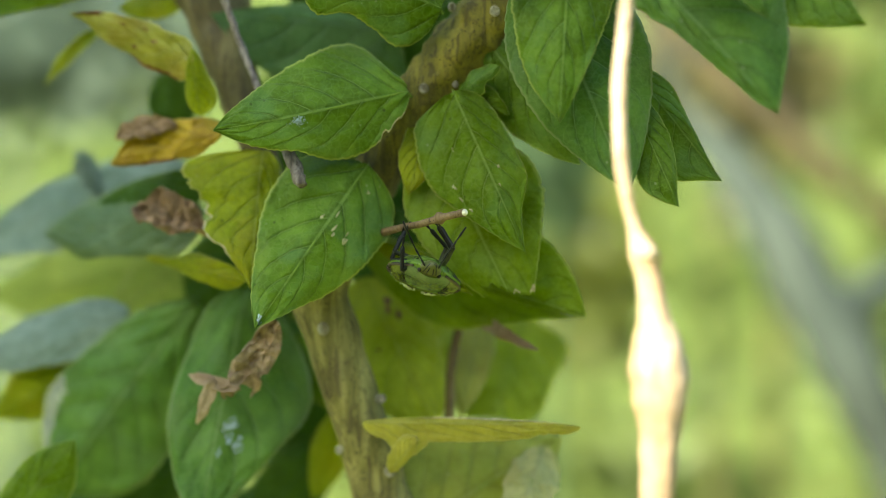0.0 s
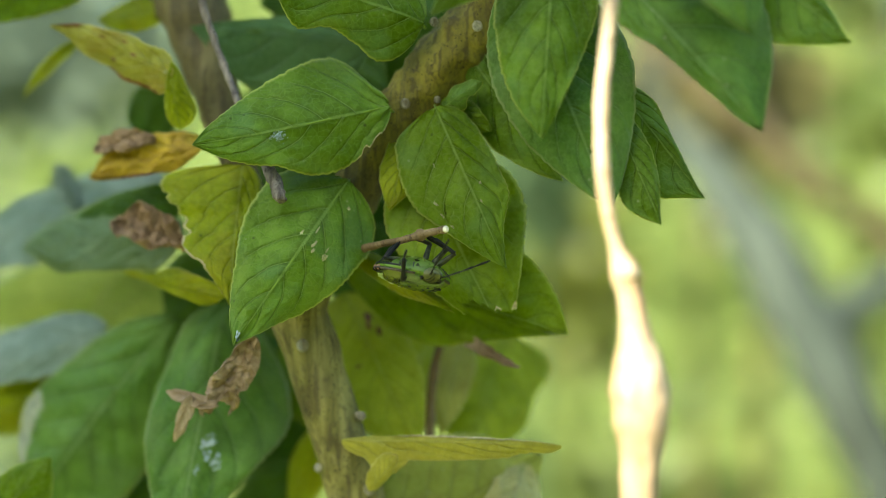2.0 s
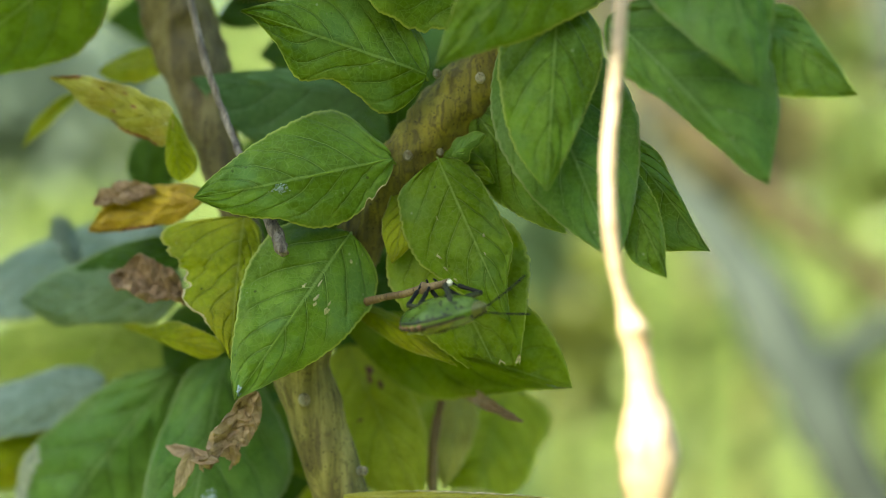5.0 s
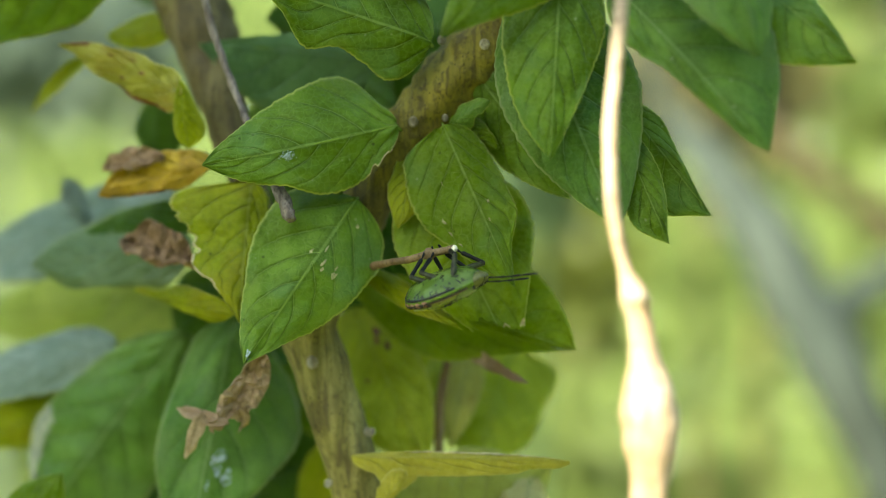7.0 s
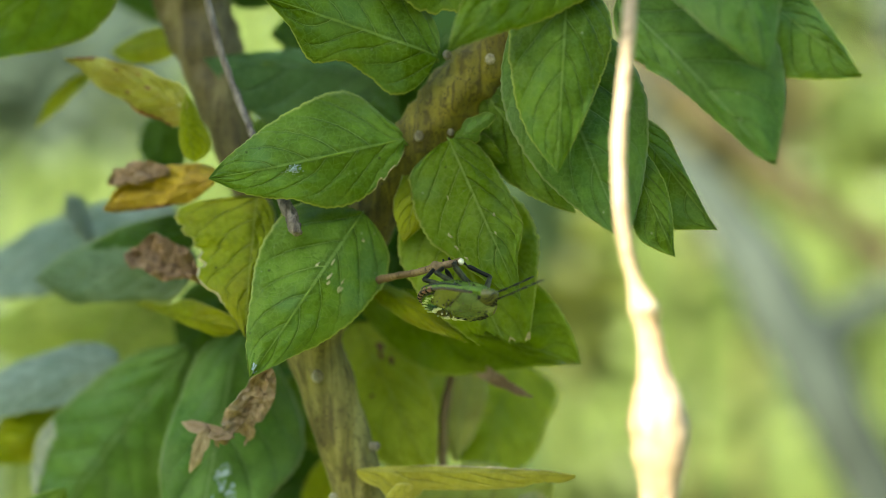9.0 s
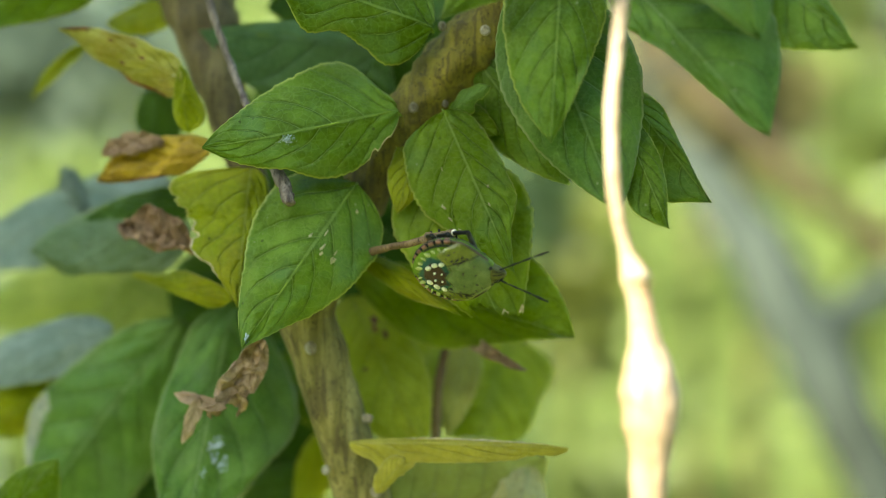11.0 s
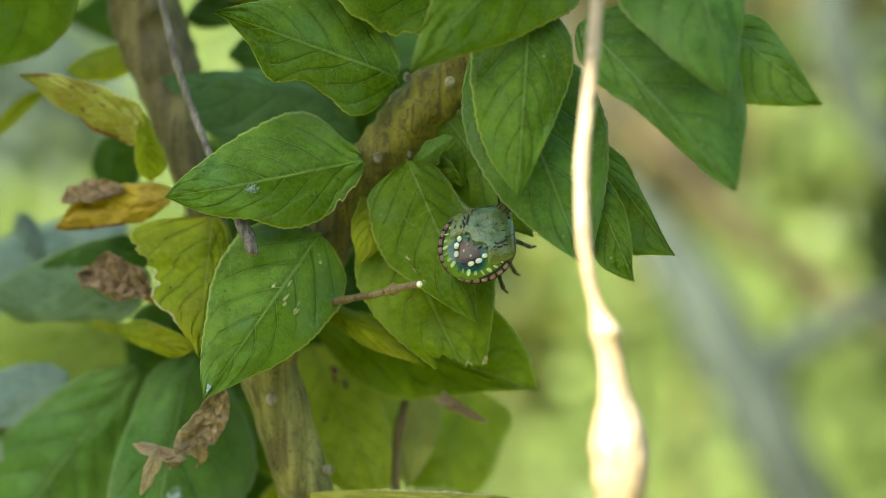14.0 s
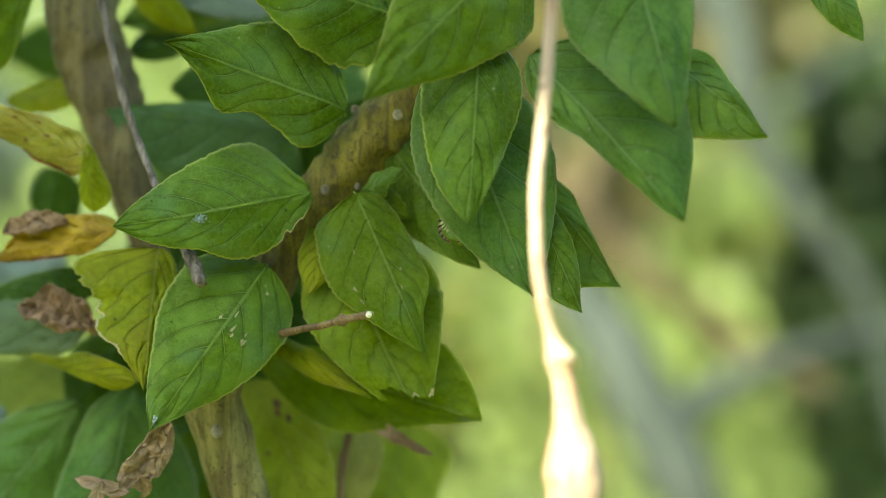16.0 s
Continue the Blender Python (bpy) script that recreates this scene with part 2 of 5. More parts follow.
def plain(name, col, rough=0.5, var=0.25, scale=400.0, through_light=0.0, spec=0.5):
    m = Nodes(name)
    n = m.noise(scale, 3.0, m.coords("Object"))
    dark = rgb(*[c * (1 - var) for c in col])
    c = m.mix(m.ramp(n, 0.3, 0.7), dark, rgb(*[min(1, c * (1 + var)) for c in col]))
    s = m.add("BsdfPrincipled", {"Base Color": c, "Roughness": rough, "Specular IOR Level": spec}).outputs[0]
    if through_light:
        s = m.add("MixShader", {0: through_light, 1: s, 2: m.add("BsdfTranslucent", {"Color": c}).outputs[0]}).outputs[0]
    return m.finish(s)


def foliage(name, dark, light):
    """Small far leaves: each one has a tone of its own."""
    m = Nodes(name)
    isl = m.add("NewGeometry").outputs["Random Per Island"]
    c = m.mix(isl, rgb(*dark), rgb(*light))
    c = m.mix(m.math('MULTIPLY', m.noise(30.0, 2.0, m.coords("Object")), 0.3), c, rgb(*light))
    s = m.add("BsdfPrincipled", {"Base Color": c, "Roughness": 0.5}).outputs[0]
    return m.finish(m.add("MixShader", {0: 0.3, 1: s, 2: m.add("BsdfTranslucent", {"Color": c}).outputs[0]}).outputs[0])


FLUFF = plain("pale_mould", (0.36, 0.45, 0.47), 0.9, 0.3, 2500.0)
GREYEDGE = plain("grey_margin", (0.24, 0.27, 0.19), 0.7, 0.3, 700.0)
TIPWOOD = plain("broken_wood", (0.72, 0.68, 0.56), 0.7, 0.2, 2500.0)
SCRATCH = plain("pale_scratch", (0.37, 0.35, 0.17), 0.8, 0.3, 2500.0)
DRYEDGE = plain("dry_margin", (0.46, 0.38, 0.22), 0.8, 0.35, 1800.0)
BLOTCH = plain("brown_blotch", (0.15, 0.050, 0.010), 0.7, 0.35, 1800.0)
FAR_LIME = foliage("far_leaves_lime", (0.225, 0.295, 0.095), (0.325, 0.42, 0.165))
FAR_GREEN = foliage("far_leaves_green", (0.055, 0.090, 0.025), (0.12, 0.16, 0.045))
FAR_OLIVE = foliage("far_leaves_olive", (0.055, 0.075, 0.012), (0.11, 0.13, 0.025))
# very dark green: the far foliage's shade is put into its colour
FAR_SHADE = foliage("far_leaves_shade", (0.018, 0.040, 0.016), (0.045, 0.085, 0.030))
FAR_GREY = foliage("far_leaves_grey", (0.10, 0.145, 0.12), (0.17, 0.22, 0.19))
FAR_BROWN = foliage("far_leaves_brown", (0.10, 0.095, 0.038), (0.17, 0.155, 0.065))
FAR_TEAL = foliage("far_leaves_teal", (0.045, 0.085, 0.045), (0.080, 0.135, 0.070))


# ---- shared builders ----
def part(name, bm, material, parent=None, label="", smooth=True):
    """Link a bmesh as one mesh object under a thing or a part."""
    me = bpy.data.meshes.new(name)
    bm.to_mesh(me)
    bm.free()
    if smooth:
        me.polygons.foreach_set("use_smooth", [True] * len(me.polygons))
    me.materials.append(material)
    ob = new(name, me)
    if parent:
        ob.parent = parent
    if label:
        ob["label"] = label
    return ob


def smooth_path(points, steps):
    """A smooth path (Catmull-Rom, centripetal) through points that carry a radius as the fourth number."""
    p = [np.array(q, float) for q in points]
    p = [2 * p[0] - p[1]] + p + [2 * p[-1] - p[-2]]
    out = []
    for i in range(1, len(p) - 2):
        q = p[i - 1:i + 3]
        k = [0.0]
        for j in range(3):
            k.append(k[-1] + max(np.linalg.norm(q[j + 1][:3] - q[j][:3]), 1e-7) ** 0.5)
        for s in range(steps):
            t = k[1] + (k[2] - k[1]) * s / steps
            a = [(q[j] * (k[j + 1] - t) + q[j + 1] * (t - k[j])) / (k[j + 1] - k[j]) for j in range(3)]
            b = [(a[j] * (k[j + 2] - t) + a[j + 1] * (t - k[j])) / (k[j + 2] - k[j]) for j in range(2)]
            out.append((b[0] * (k[2] - t) + b[1] * (t - k[1])) / (k[2] - k[1]))
    out.append(p[-2])
    return out


def tube(bm, points, steps=6, sides=12, rough=0.0, seed=0, freq=400.0):
    """A tapered round tube through (Vector, radius) pairs, closed at both ends; rough: uneven by this share of its radius."""
    pts = smooth_path([(*p, r) for p, r in points], steps)
    rings, ref = [], None
    for i, q in enumerate(pts):
        c, r = Vector(q[:3]), max(q[3], 1e-5)
        a = Vector(pts[max(i - 1, 0)][:3])
        b = Vector(pts[min(i + 1, len(pts) - 1)][:3])
        d = (b - a).normalized()
        if ref is None:
            ref = d.orthogonal().normalized()
        ref = (ref - d * ref.dot(d)).normalized()
        side = d.cross(ref)
        ring = []
        for k in range(sides):
            w = 2 * math.pi * k / sides
            e = ref * math.cos(w) + side * math.sin(w)
            rr = r
            if rough:
                rr *= 1 + rough * noise.noise((c + e * r) * freq + Vector((seed, seed * 2.3, 0)))
            ring.append(bm.verts.new(c + e * rr))
        rings.append(ring)
    for i in range(len(rings) - 1):
        for k in range(sides):
            bm.faces.new((rings[i][k], rings[i][(k + 1) % sides], rings[i + 1][(k + 1) % sides], rings[i + 1][k]))
    bm.faces.new(rings[0][::-1])
    bm.faces.new(rings[-1])
    return rings


def blob(bm, centre, radii, turn=None, seg=12, rings=8):
    """An ellipsoid."""
    m = Matrix.Translation(centre) @ (turn or Matrix.Identity(4)) @ Matrix.Diagonal((*radii, 1))
    bmesh.ops.create_uvsphere(bm, u_segments=seg, v_segments=rings, radius=1.0, matrix=m)


def outline(t, m, k):
    """A half leaf's breadth along its length: round at the base, widest at m, drawn out to a point by k."""
    if t < m:
        return (1 - ((m - t) / m) ** 2.3) ** 0.5
    x = (t - m) / (1 - m)
    return math.cos(math.pi / 2 * x) ** (k * (1 + 0.3 * x))


STATIONS = (0.05, 0.16, 0.30, 0.46, 0.62, 0.78, 0.91)


def breadth(t, half):
    """A half leaf's breadth at t in millimetres, eased through its breadths at STATIONS; rounded at the base, pointed at the tip."""
    xs, ys = (0.0, *STATIONS, 1.0), (0.0, *half, 0.0)
    if t < xs[1]:
        return ys[1] * math.sqrt(max(0.0, t / xs[1]))
    i = max(k for k in range(1, 8) if t >= xs[k])
    h = xs[i + 1] - xs[i]
    u = (t - xs[i]) / h
    s0 = (ys[i + 1] - ys[i - 1]) / (xs[i + 1] - xs[i - 1]) * h
    s1 = (ys[i + 2] - ys[i]) / (xs[i + 2] - xs[i]) * h if i < 7 else ys[i + 1] - ys[i]
    return max(0.0, (2 * u ** 3 - 3 * u * u + 1) * ys[i] + (u ** 3 - 2 * u * u + u) * s0 + (3 * u * u - 2 * u ** 3) * ys[i + 1] + (u ** 3 - u * u) * s1)


def leaf(base, tip, left, right, material, parent, roll=0.0, fold=-10.0, bend=0.04, droop=0.0, sway=0.0,
         bites=(), wave=0.025, waves=2.0, crumple=0.0, relief=0.019, stalk=0.0, pucker=0.024, cut=None, label="", seed=1, rows=104, cols=10, name="leaf"):
    """A leaf from base to tip in millimetres. left, right: breadth of each half, its widest place along, how drawn out its point is,
    or its breadths at STATIONS. roll: degrees
    about its axis out of facing the eye; fold: how far the halves rise along the midrib; bend, droop, sway: curvature of the midrib; bites:
    (place along, half (-1 left, 1 right), depth (minus: a lobe), breadth); cut: (place along, slant, notch, notch's depth) where the tip is torn off."""
    base, tip = mm(*base), mm(*tip)
    axis = tip - base
    length = axis.length
    a = axis / length
    eye_way = Vector((0, -1, 0))
    n = (eye_way - a * eye_way.dot(a)).normalized()
    s = a.cross(n)
    turn = Matrix.Rotation(radians(roll), 3, a)
    n, s = turn @ n, turn @ s
    shaped = len(left) == 7
    w = (max(left) + max(right) if shaped else left[0] + right[0]) / 1000
    uneven = 0.3 if shaped else 1.0
    th = 0.00014
    cf, sf = math.cos(radians(fold)), math.sin(radians(fold))

    def place(t, v):
        if cut:
            t *= cut[0] + cut[1] * v + 0.03 * noise.noise(Vector((v * 6, seed, 1))) - (cut[3] * (1 - ((cut[2] - v) / 0.85) ** 4) if 0 <= cut[2] - v <= 0.85 else 0.0)
        side = 1 if v > 0 else -1
        part_of = right if side > 0 else left
        half = breadth(t, part_of) / 1000 if shaped else part_of[0] / 1000 * outline(t, part_of[1], part_of[2])
        for bt, bs, bd, bw in bites:
            if bs == side:
                k = max(0.0, 1 - abs((t - bt) / bw) ** 2.5)
                half *= 1 - bd * k * (0.85 + 0.3 * noise.noise(Vector((t * 55, bt * 9, seed))))
        half *= 1 + uneven * 0.07 * noise.noise(Vector((t * 9, side * 5.1, seed * 3.3))) + 0.025 * noise.noise(Vector((t * 31, side * 2.1, seed * 1.3)))
        half += 0.00016 * ((t * 26 + 0.5 * noise.noise(Vector((t * 8, side, seed)))) % 1.0) * min(1.0, 8 * t) * min(1.0, 6 * (1 - t))
        c = base + a * length * t + n * (bend * length * 4 * t * (1 - t) - droop * length * t * t) + s * (sway * length * 4 * t * (1 - t))
        av = abs(v)
        up = sf * half * av + wave * w * math.sin(t * waves * 6.283 + seed * 1.7 + side * 1.1) * av * av
        up += 0.045 * w * noise.noise(Vector((t * 3.2, v * 1.8, seed * 1.9))) + pucker * w * noise.noise(Vector((t * 11, v * 5.5, seed * 2.7)))
        ph = (t - 0.36 * av ** 1.2) * 6.0 + (0.42 if side > 0 else 0.0)
        up += relief * w * (abs(math.sin(math.pi * (ph + 0.5))) ** 0.7) * av ** 0.4 * (1 - av ** 3) * min(1.0, max(0.0, (0.92 - t) * 4))
        if crumple:
            k = Vector((t * 5, v * 2.2, seed * 7.7))
            up += crumple * w * (0.6 * noise.noise(k) + 0.9 * (0.3 - abs(noise.noise(k * 1.9 + Vector((4, 7, 2))))) + 0.25 * noise.noise(k * 5))
            c = c + s * crumple * 0.7 * w * noise.noise(k + Vector((9, 3, 1)))
        return c + s * (half * v * cf) + n * up

    bm = bmesh.new()
    uv = bm.loops.layers.uv.new("uv")
    nv = cols * 2
    top, low, tv = [], [], {}
    for i in range(rows + 1):
        t = 0.004 + 0.992 * i / rows
        r1, r2 = [], []
        for j in range(nv + 1):
            v = -1 + 2 * j / nv
            v = math.copysign(abs(v) ** 0.85, v)
            co = place(t, v)
            for r, h in ((r1, th), (r2, -th)):
                x = bm.verts.new(co + n * (h * (1 - 0.6 * v ** 4)))
                tv[x] = (t, 0.5 + 0.5 * v)
                r.append(x)
        top.append(r1)
        low.append(r2)
    for i in range(rows):
        for j in range(nv):
            bm.faces.new((top[i][j], top[i][j + 1], top[i + 1][j + 1], top[i + 1][j]))
            bm.faces.new((low[i][j], low[i + 1][j], low[i + 1][j + 1], low[i][j + 1]))
        for j, f in ((0, 0), (nv, 1)):
            quad = (top[i][j], top[i + 1][j], low[i + 1][j], low[i][j])
            bm.faces.new(quad if f == 0 else quad[::-1])
    for i, f in ((0, 0), (rows, 1)):
        for j in range(nv):
            quad = (top[i][j], low[i][j], low[i][j + 1], top[i][j + 1])
            bm.faces.new(quad if f == 0 else quad[::-1])
    for f in bm.faces:
        for lp in f.loops:
            lp[uv].uv = tv[lp.vert]
    bmesh.ops.recalc_face_normals(bm, faces=bm.faces[:])
    ob = part(name, bm, material, parent, label)
    bm = bmesh.new()
    r0 = min(0.00024, max(0.00010, 0.008 * w))
    mid = [(place(t, 0.0) , r0 * (1.0 - 0.8 * t)) for t in (0.0 + 0.03, 0.15, 0.3, 0.45, 0.6, 0.75, 0.9)]
    if stalk:
        mid = [(base - a * stalk / 1500 - n * stalk / 450, r0 * 1.4), (base - n * stalk / 1400, r0 * 1.3)] + mid
    tube(bm, mid, 4, 6)
    SURFACE[ob.name] = (place, n)
    part("midrib", bm, VEIN.get(material.name, VEIN["leaf_green"]), ob)
    return ob


SURFACE = {}


def blemish(leaf_ob, t, v, dt, dv, material, seed=0, turn=0.0, name="blemish"):
    """A ragged thin patch that lies on a leaf's face."""
    place, n = SURFACE[leaf_ob.name]
    bm = bmesh.new()
    hub = bm.verts.new(place(t, v) + n * 0.0003)
    ring = []
    for i in range(16):
        w = 6.2832 * i / 16
        r = 0.75 + 0.5 * noise.noise(Vector((math.cos(w) * 1.7, math.sin(w) * 1.7, seed * 3.1)))
        x, y = r * math.cos(w), r * math.sin(w)
        x, y = x * dt * math.cos(turn) - y * dv * math.sin(turn) * dt / max(dv, 1e-6), x * dv * math.sin(turn) + y * dv * math.cos(turn)
        ring.append(bm.verts.new(place(min(max(t + x, 0.01), 0.99), min(max(v + y, -1), 1)) + n * 0.00022))
    for i in range(16):
        bm.faces.new((hub, ring[i], ring[(i + 1) % 16]))
    bmesh.ops.recalc_face_normals(bm, faces=bm.faces[:])
    return part(name, bm, material, leaf_ob)


def dry_edge(leaf_ob, t0, t1, side, depth, material, seed=0):
    """A strip along a stretch of a leaf's margin: withered, or on leaf_broad a painted sheen."""
    place, n = SURFACE[leaf_ob.name]
    bm = bmesh.new()
    last = None
    for i in range(25):
        t = t0 + (t1 - t0) * i / 24
        k = depth * (0.55 + 0.6 * abs(noise.noise(Vector((t * 40, seed, 2))))) * math.sin(math.pi * i / 24) ** 0.4
        row = [bm.verts.new(place(t, side * (1 - k * f)) + n * (0.00024 if f else 0.00016)) for f in (1, 0.5, 0)]
        if last:
            for j in range(2):
                bm.faces.new((last[j], last[j + 1], row[j + 1], row[j]))
        last = row
    bmesh.ops.recalc_face_normals(bm, faces=bm.faces[:])
    return part("dry_edge", bm, material, leaf_ob)


VEIN = {key: plain("vein_" + word, col, 0.6, spec=0.15) for key, word, col in (
    ("leaf_green", "green", (0.19, 0.29, 0.045)), ("leaf_yellow_green", "lime", (0.30, 0.35, 0.06)), ("leaf_yellow", "yellow", (0.46, 0.43, 0.14)), ("leaf_dead_brown", "dead", (0.36, 0.24, 0.15)),
    ("leaf_dark_brown", "brown", (0.18, 0.11, 0.06)), ("leaf_shade_green", "dark", (0.08, 0.17, 0.04)), ("leaf_orange", "orange", (0.50, 0.32, 0.08)), ("leaf_sheen_green", "sheen_green", (0.14, 0.22, 0.05)),
    ("leaf_thin_yellow_green", "thin", (0.42, 0.46, 0.09)), ("leaf_pale_yellow", "pale", (0.48, 0.46, 0.16)))}


def leaf_cloud(name, centre, radii, count, size, material, seed, label, category="shrub", stem_radius=0.0, shell=0.0):
    """Many small far leaves, each a bent four-sided blade, in an uneven round volume."""
    rnd = random.Random(seed)
    verts, faces = [], []
    for _ in range(count):
        while True:
            x, y, z = (rnd.uniform(-1, 1) for _ in range(3))
            d = math.sqrt(x * x + y * y + z * z)
            if shell < d < 1.0 + 0.35 * noise.noise(Vector((x * 2, y * 2, z * 2 + seed))):
                break
        c = Vector(centre) + Vector((x * radii[0], y * radii[1], z * radii[2]))
        a = Vector((rnd.gauss(0, 1), rnd.gauss(0, 1), rnd.gauss(-0.4, 1))).normalized()
        b = a.orthogonal().normalized()
        b = Matrix.Rotation(rnd.uniform(0, 6.28), 3, a) @ b
        n = a.cross(b)
        l = size * rnd.uniform(0.6, 1.3)
        w = l * rnd.uniform(0.35, 0.55)
        i = len(verts)
        verts += [c - a * l / 2, c + b * w / 2 + n * w * 0.15, c + a * l / 2 - n * l * 0.1, c - b * w / 2 + n * w * 0.15, c]
        faces += [(i, i + 1, i + 4), (i + 1, i + 2, i + 4), (i + 2, i + 3, i + 4), (i + 3, i, i + 4)]
    if stem_radius:
        c, i = Vector(centre), len(verts)
        foot, top = Vector((c.x, c.y, -0.02)), c + Vector((0, 0, radii[2] * 0.5))
        for at, r in ((foot, stem_radius), (top, stem_radius * 0.4)):
            verts += [at + Vector((math.cos(k * 1.047), math.sin(k * 1.047), 0)) * r for k in range(6)]
        faces += [(i + k, i + (k + 1) % 6, i + 6 + (k + 1) % 6, i + 6 + k) for k in range(6)]
    me = bpy.data.meshes.new(name)
    me.from_pydata(verts, [], faces)
    me.materials.append(material)
    return tagged(new(name, me), label, category, kind="stuff")


# ---- ground and distance ----
def ground():
    bm = bmesh.new()
    bmesh.ops.create_grid(bm, x_segments=60, y_segments=60, size=400)
    for v in bm.verts:
        v.co.z = 0.0 if v.co.xy.length < 12 else 0.25 * noise.noise(v.co * 0.03)
    m = Nodes("grass_ground")
    obj = m.coords("Object")
    c = m.mix(m.ramp(m.noise(1.3, 5.0, obj), 0.35, 0.65), rgb(0.14, 0.18, 0.035), rgb(0.26, 0.30, 0.085))
    c = m.mix(m.math('MULTIPLY', m.noise(60.0, 3.0, obj), 0.5), c, rgb(0.12, 0.10, 0.045))
    b = m.add("Bump", {"Height": m.noise(80.0, 4.0, obj), "Strength": 0.8, "Distance": 0.03}).outputs[0]
    mat = m.finish(m.add("BsdfPrincipled", {"Base Color": c, "Roughness": 0.9, "Normal": b}).outputs[0])
    tagged(part("ground", bm, mat), "sunlit rough grass ground under the shrubs", "ground", kind="structure")


ground()

leaf_cloud("hedge", mm(200, 2500, -100), (2.6, 0.5, 1.25), 70000, 0.034, FAR_LIME, 11, "sunlit yellow-green hedge far behind the shrub", "hedge")
leaf_cloud("woods", mm(0, 6500, 1200), (9.0, 0.9, 3.2), 7000, 0.5, FAR_GREEN, 12, "green woods closing the distance", "woods")
# the next three are unseen, added to block light from the low sky
leaf_cloud("woods", (0.5, -5.2, 1.3), (9.0, 0.9, 1.4), 7000, 0.42, FAR_GREEN, 31, "unseen green trees added behind the eye to cut low sky light", "woods")
leaf_cloud("woods", (-7.0, 0.5, 1.2), (0.9, 6.0, 1.3), 5000, 0.42, FAR_GREEN, 32, "unseen green trees added at the side to cut low sky light", "woods")
leaf_cloud("woods", (7.0, 0.5, 1.2), (0.9, 6.0, 1.3), 5000, 0.42, FAR_GREEN, 33, "unseen green trees added at the side to cut low sky light", "woods")
leaf_cloud("background_shrub", mm(-390, 1500, 180), (0.20, 0.12, 0.085), 800, 0.045, FAR_GREY, 13, "grey-green blurred shrub in the open", stem_radius=0.012)
leaf_cloud("background_shrub", mm(300, 1500, 320), (0.24, 0.15, 0.10), 420, 0.06, FAR_BROWN, 14, "brownish dry foliage behind the shrub", stem_radius=0.012)
leaf_cloud("background_shrub", mm(700, 1700, 110), (0.17, 0.15, 0.36), 3600, 0.045, FAR_SHADE, 15, "distant foliage, its shade painted as dark green", stem_radius=0.012)
leaf_cloud("background_shrub", mm(150, 1500, -230), (0.16, 0.15, 0.08), 330, 0.06, FAR_GREEN, 16, "mid-green foliage low behind the shrub", stem_radius=0.012)
leaf_cloud("background_shrub", mm(395, 1500, 125), (0.10, 0.1, 0.12), 45, 0.05, FAR_OLIVE, 17, "mid-green foliage behind the shrub", stem_radius=0.012)


leaf_cloud("background_shrub", mm(125, 1450, -10), (0.06, 0.1, 0.09), 260, 0.05, FAR_OLIVE, 18, "olive foliage behind the shrub", stem_radius=0.012)


leaf_cloud("background_shrub", mm(78, 1180, 62), (0.040, 0.05, 0.055), 260, 0.025, FAR_TEAL, 19, "dull blue-green foliage behind the shrub", stem_radius=0.006)
leaf_cloud("background_shrub", mm(215, 1300, 130), (0.10, 0.08, 0.055), 420, 0.035, FAR_BROWN, 20, "brown-olive dry foliage behind the shrub", stem_radius=0.008)


def branch(points, material, label, twigs=()):
    """A bare limb with side twigs."""
    thing = tagged(new("branch"), label, "branch")
    bm = bmesh.new()
    tube(bm, points, 8, 12, 0.12, 3, 40.0)
    part("limb", bm, material, thing)
    for i, (k, way, length) in enumerate(twigs):
        at, r = points[k]
        way = Vector(way).normalized()
        bm = bmesh.new()
        tube(bm, [(at, r * 0.6), (at + way * length * 0.5 + Vector((0, 0.02, 0.01)), r * 0.4), (at + way * length, r * 0.15)], 5, 8, 0.15, i, 40.0)
        part("twig", bm, material, thing)


branch([(Vector((0.10, 1.15, 2.2)), 0.0030), (mm(*(96.0, 900.0, 212.5)), 0.0035), (mm(*(118.0, 880.0, 90.0)), 0.0045), (mm(*(158.0, 850.0, 29.3)), 0.0149), (mm(*(192.0, 830.0, -33.8)), 0.0175),
        (mm(*(224.0, 820.0, -100.6)), 0.0163), (Vector((0.42, 0.82, 0.35)), 0.0169), (Vector((0.45, 0.83, -0.02)), 0.0208)], GREYBRANCH, "blurred blue-grey slanting branch behind the shrub", ((2, (0.6, 0.3, 0.5), 0.2), (4, (0.7, 0.4, 0.2), 0.25)))
branch([(Vector((0.20, 1.12, 2.2)), 0.015), (mm(*(282.1, 1050.0, 309.0)), 0.014), (mm(*(296.4, 1050.0, 217.5)), 0.014), (mm(*(310.8, 1050.0, 151.1)), 0.013), (mm(*(339.5, 1050.0, 100.8)), 0.010), (mm(*(386.1, 1050.0, 39.8)), 0.008), (Vector((0.52, 1.1, 0.4)), 0.010), (Vector((0.6, 1.1, -0.02)), 0.013)],
       GREYBRANCH, "blurred upright grey branch in the open", ((3, (0.8, 0.2, 0.5), 0.2), (2, (-0.3, 0.6, 0.5), 0.2)))
branch([(Vector((0.02, 1.6, 2.2)), 0.012), (mm(*(118.8, 1100.0, 278.6)), 0.012), (mm(*(148.9, 1100.0, 154.5)), 0.012), (mm(*(205.3, 1100.0, 101.9)), 0.011), (mm(*(269.2, 1100.0, 41.7)), 0.009), (mm(*(382.0, 1100.0, -22.2)), 0.006)],
       BOUGH, "blurred brown bough behind the shrub", ((3, (0.3, 0.3, 0.8), 0.2), (4, (0.5, 0.3, -0.5), 0.15)))


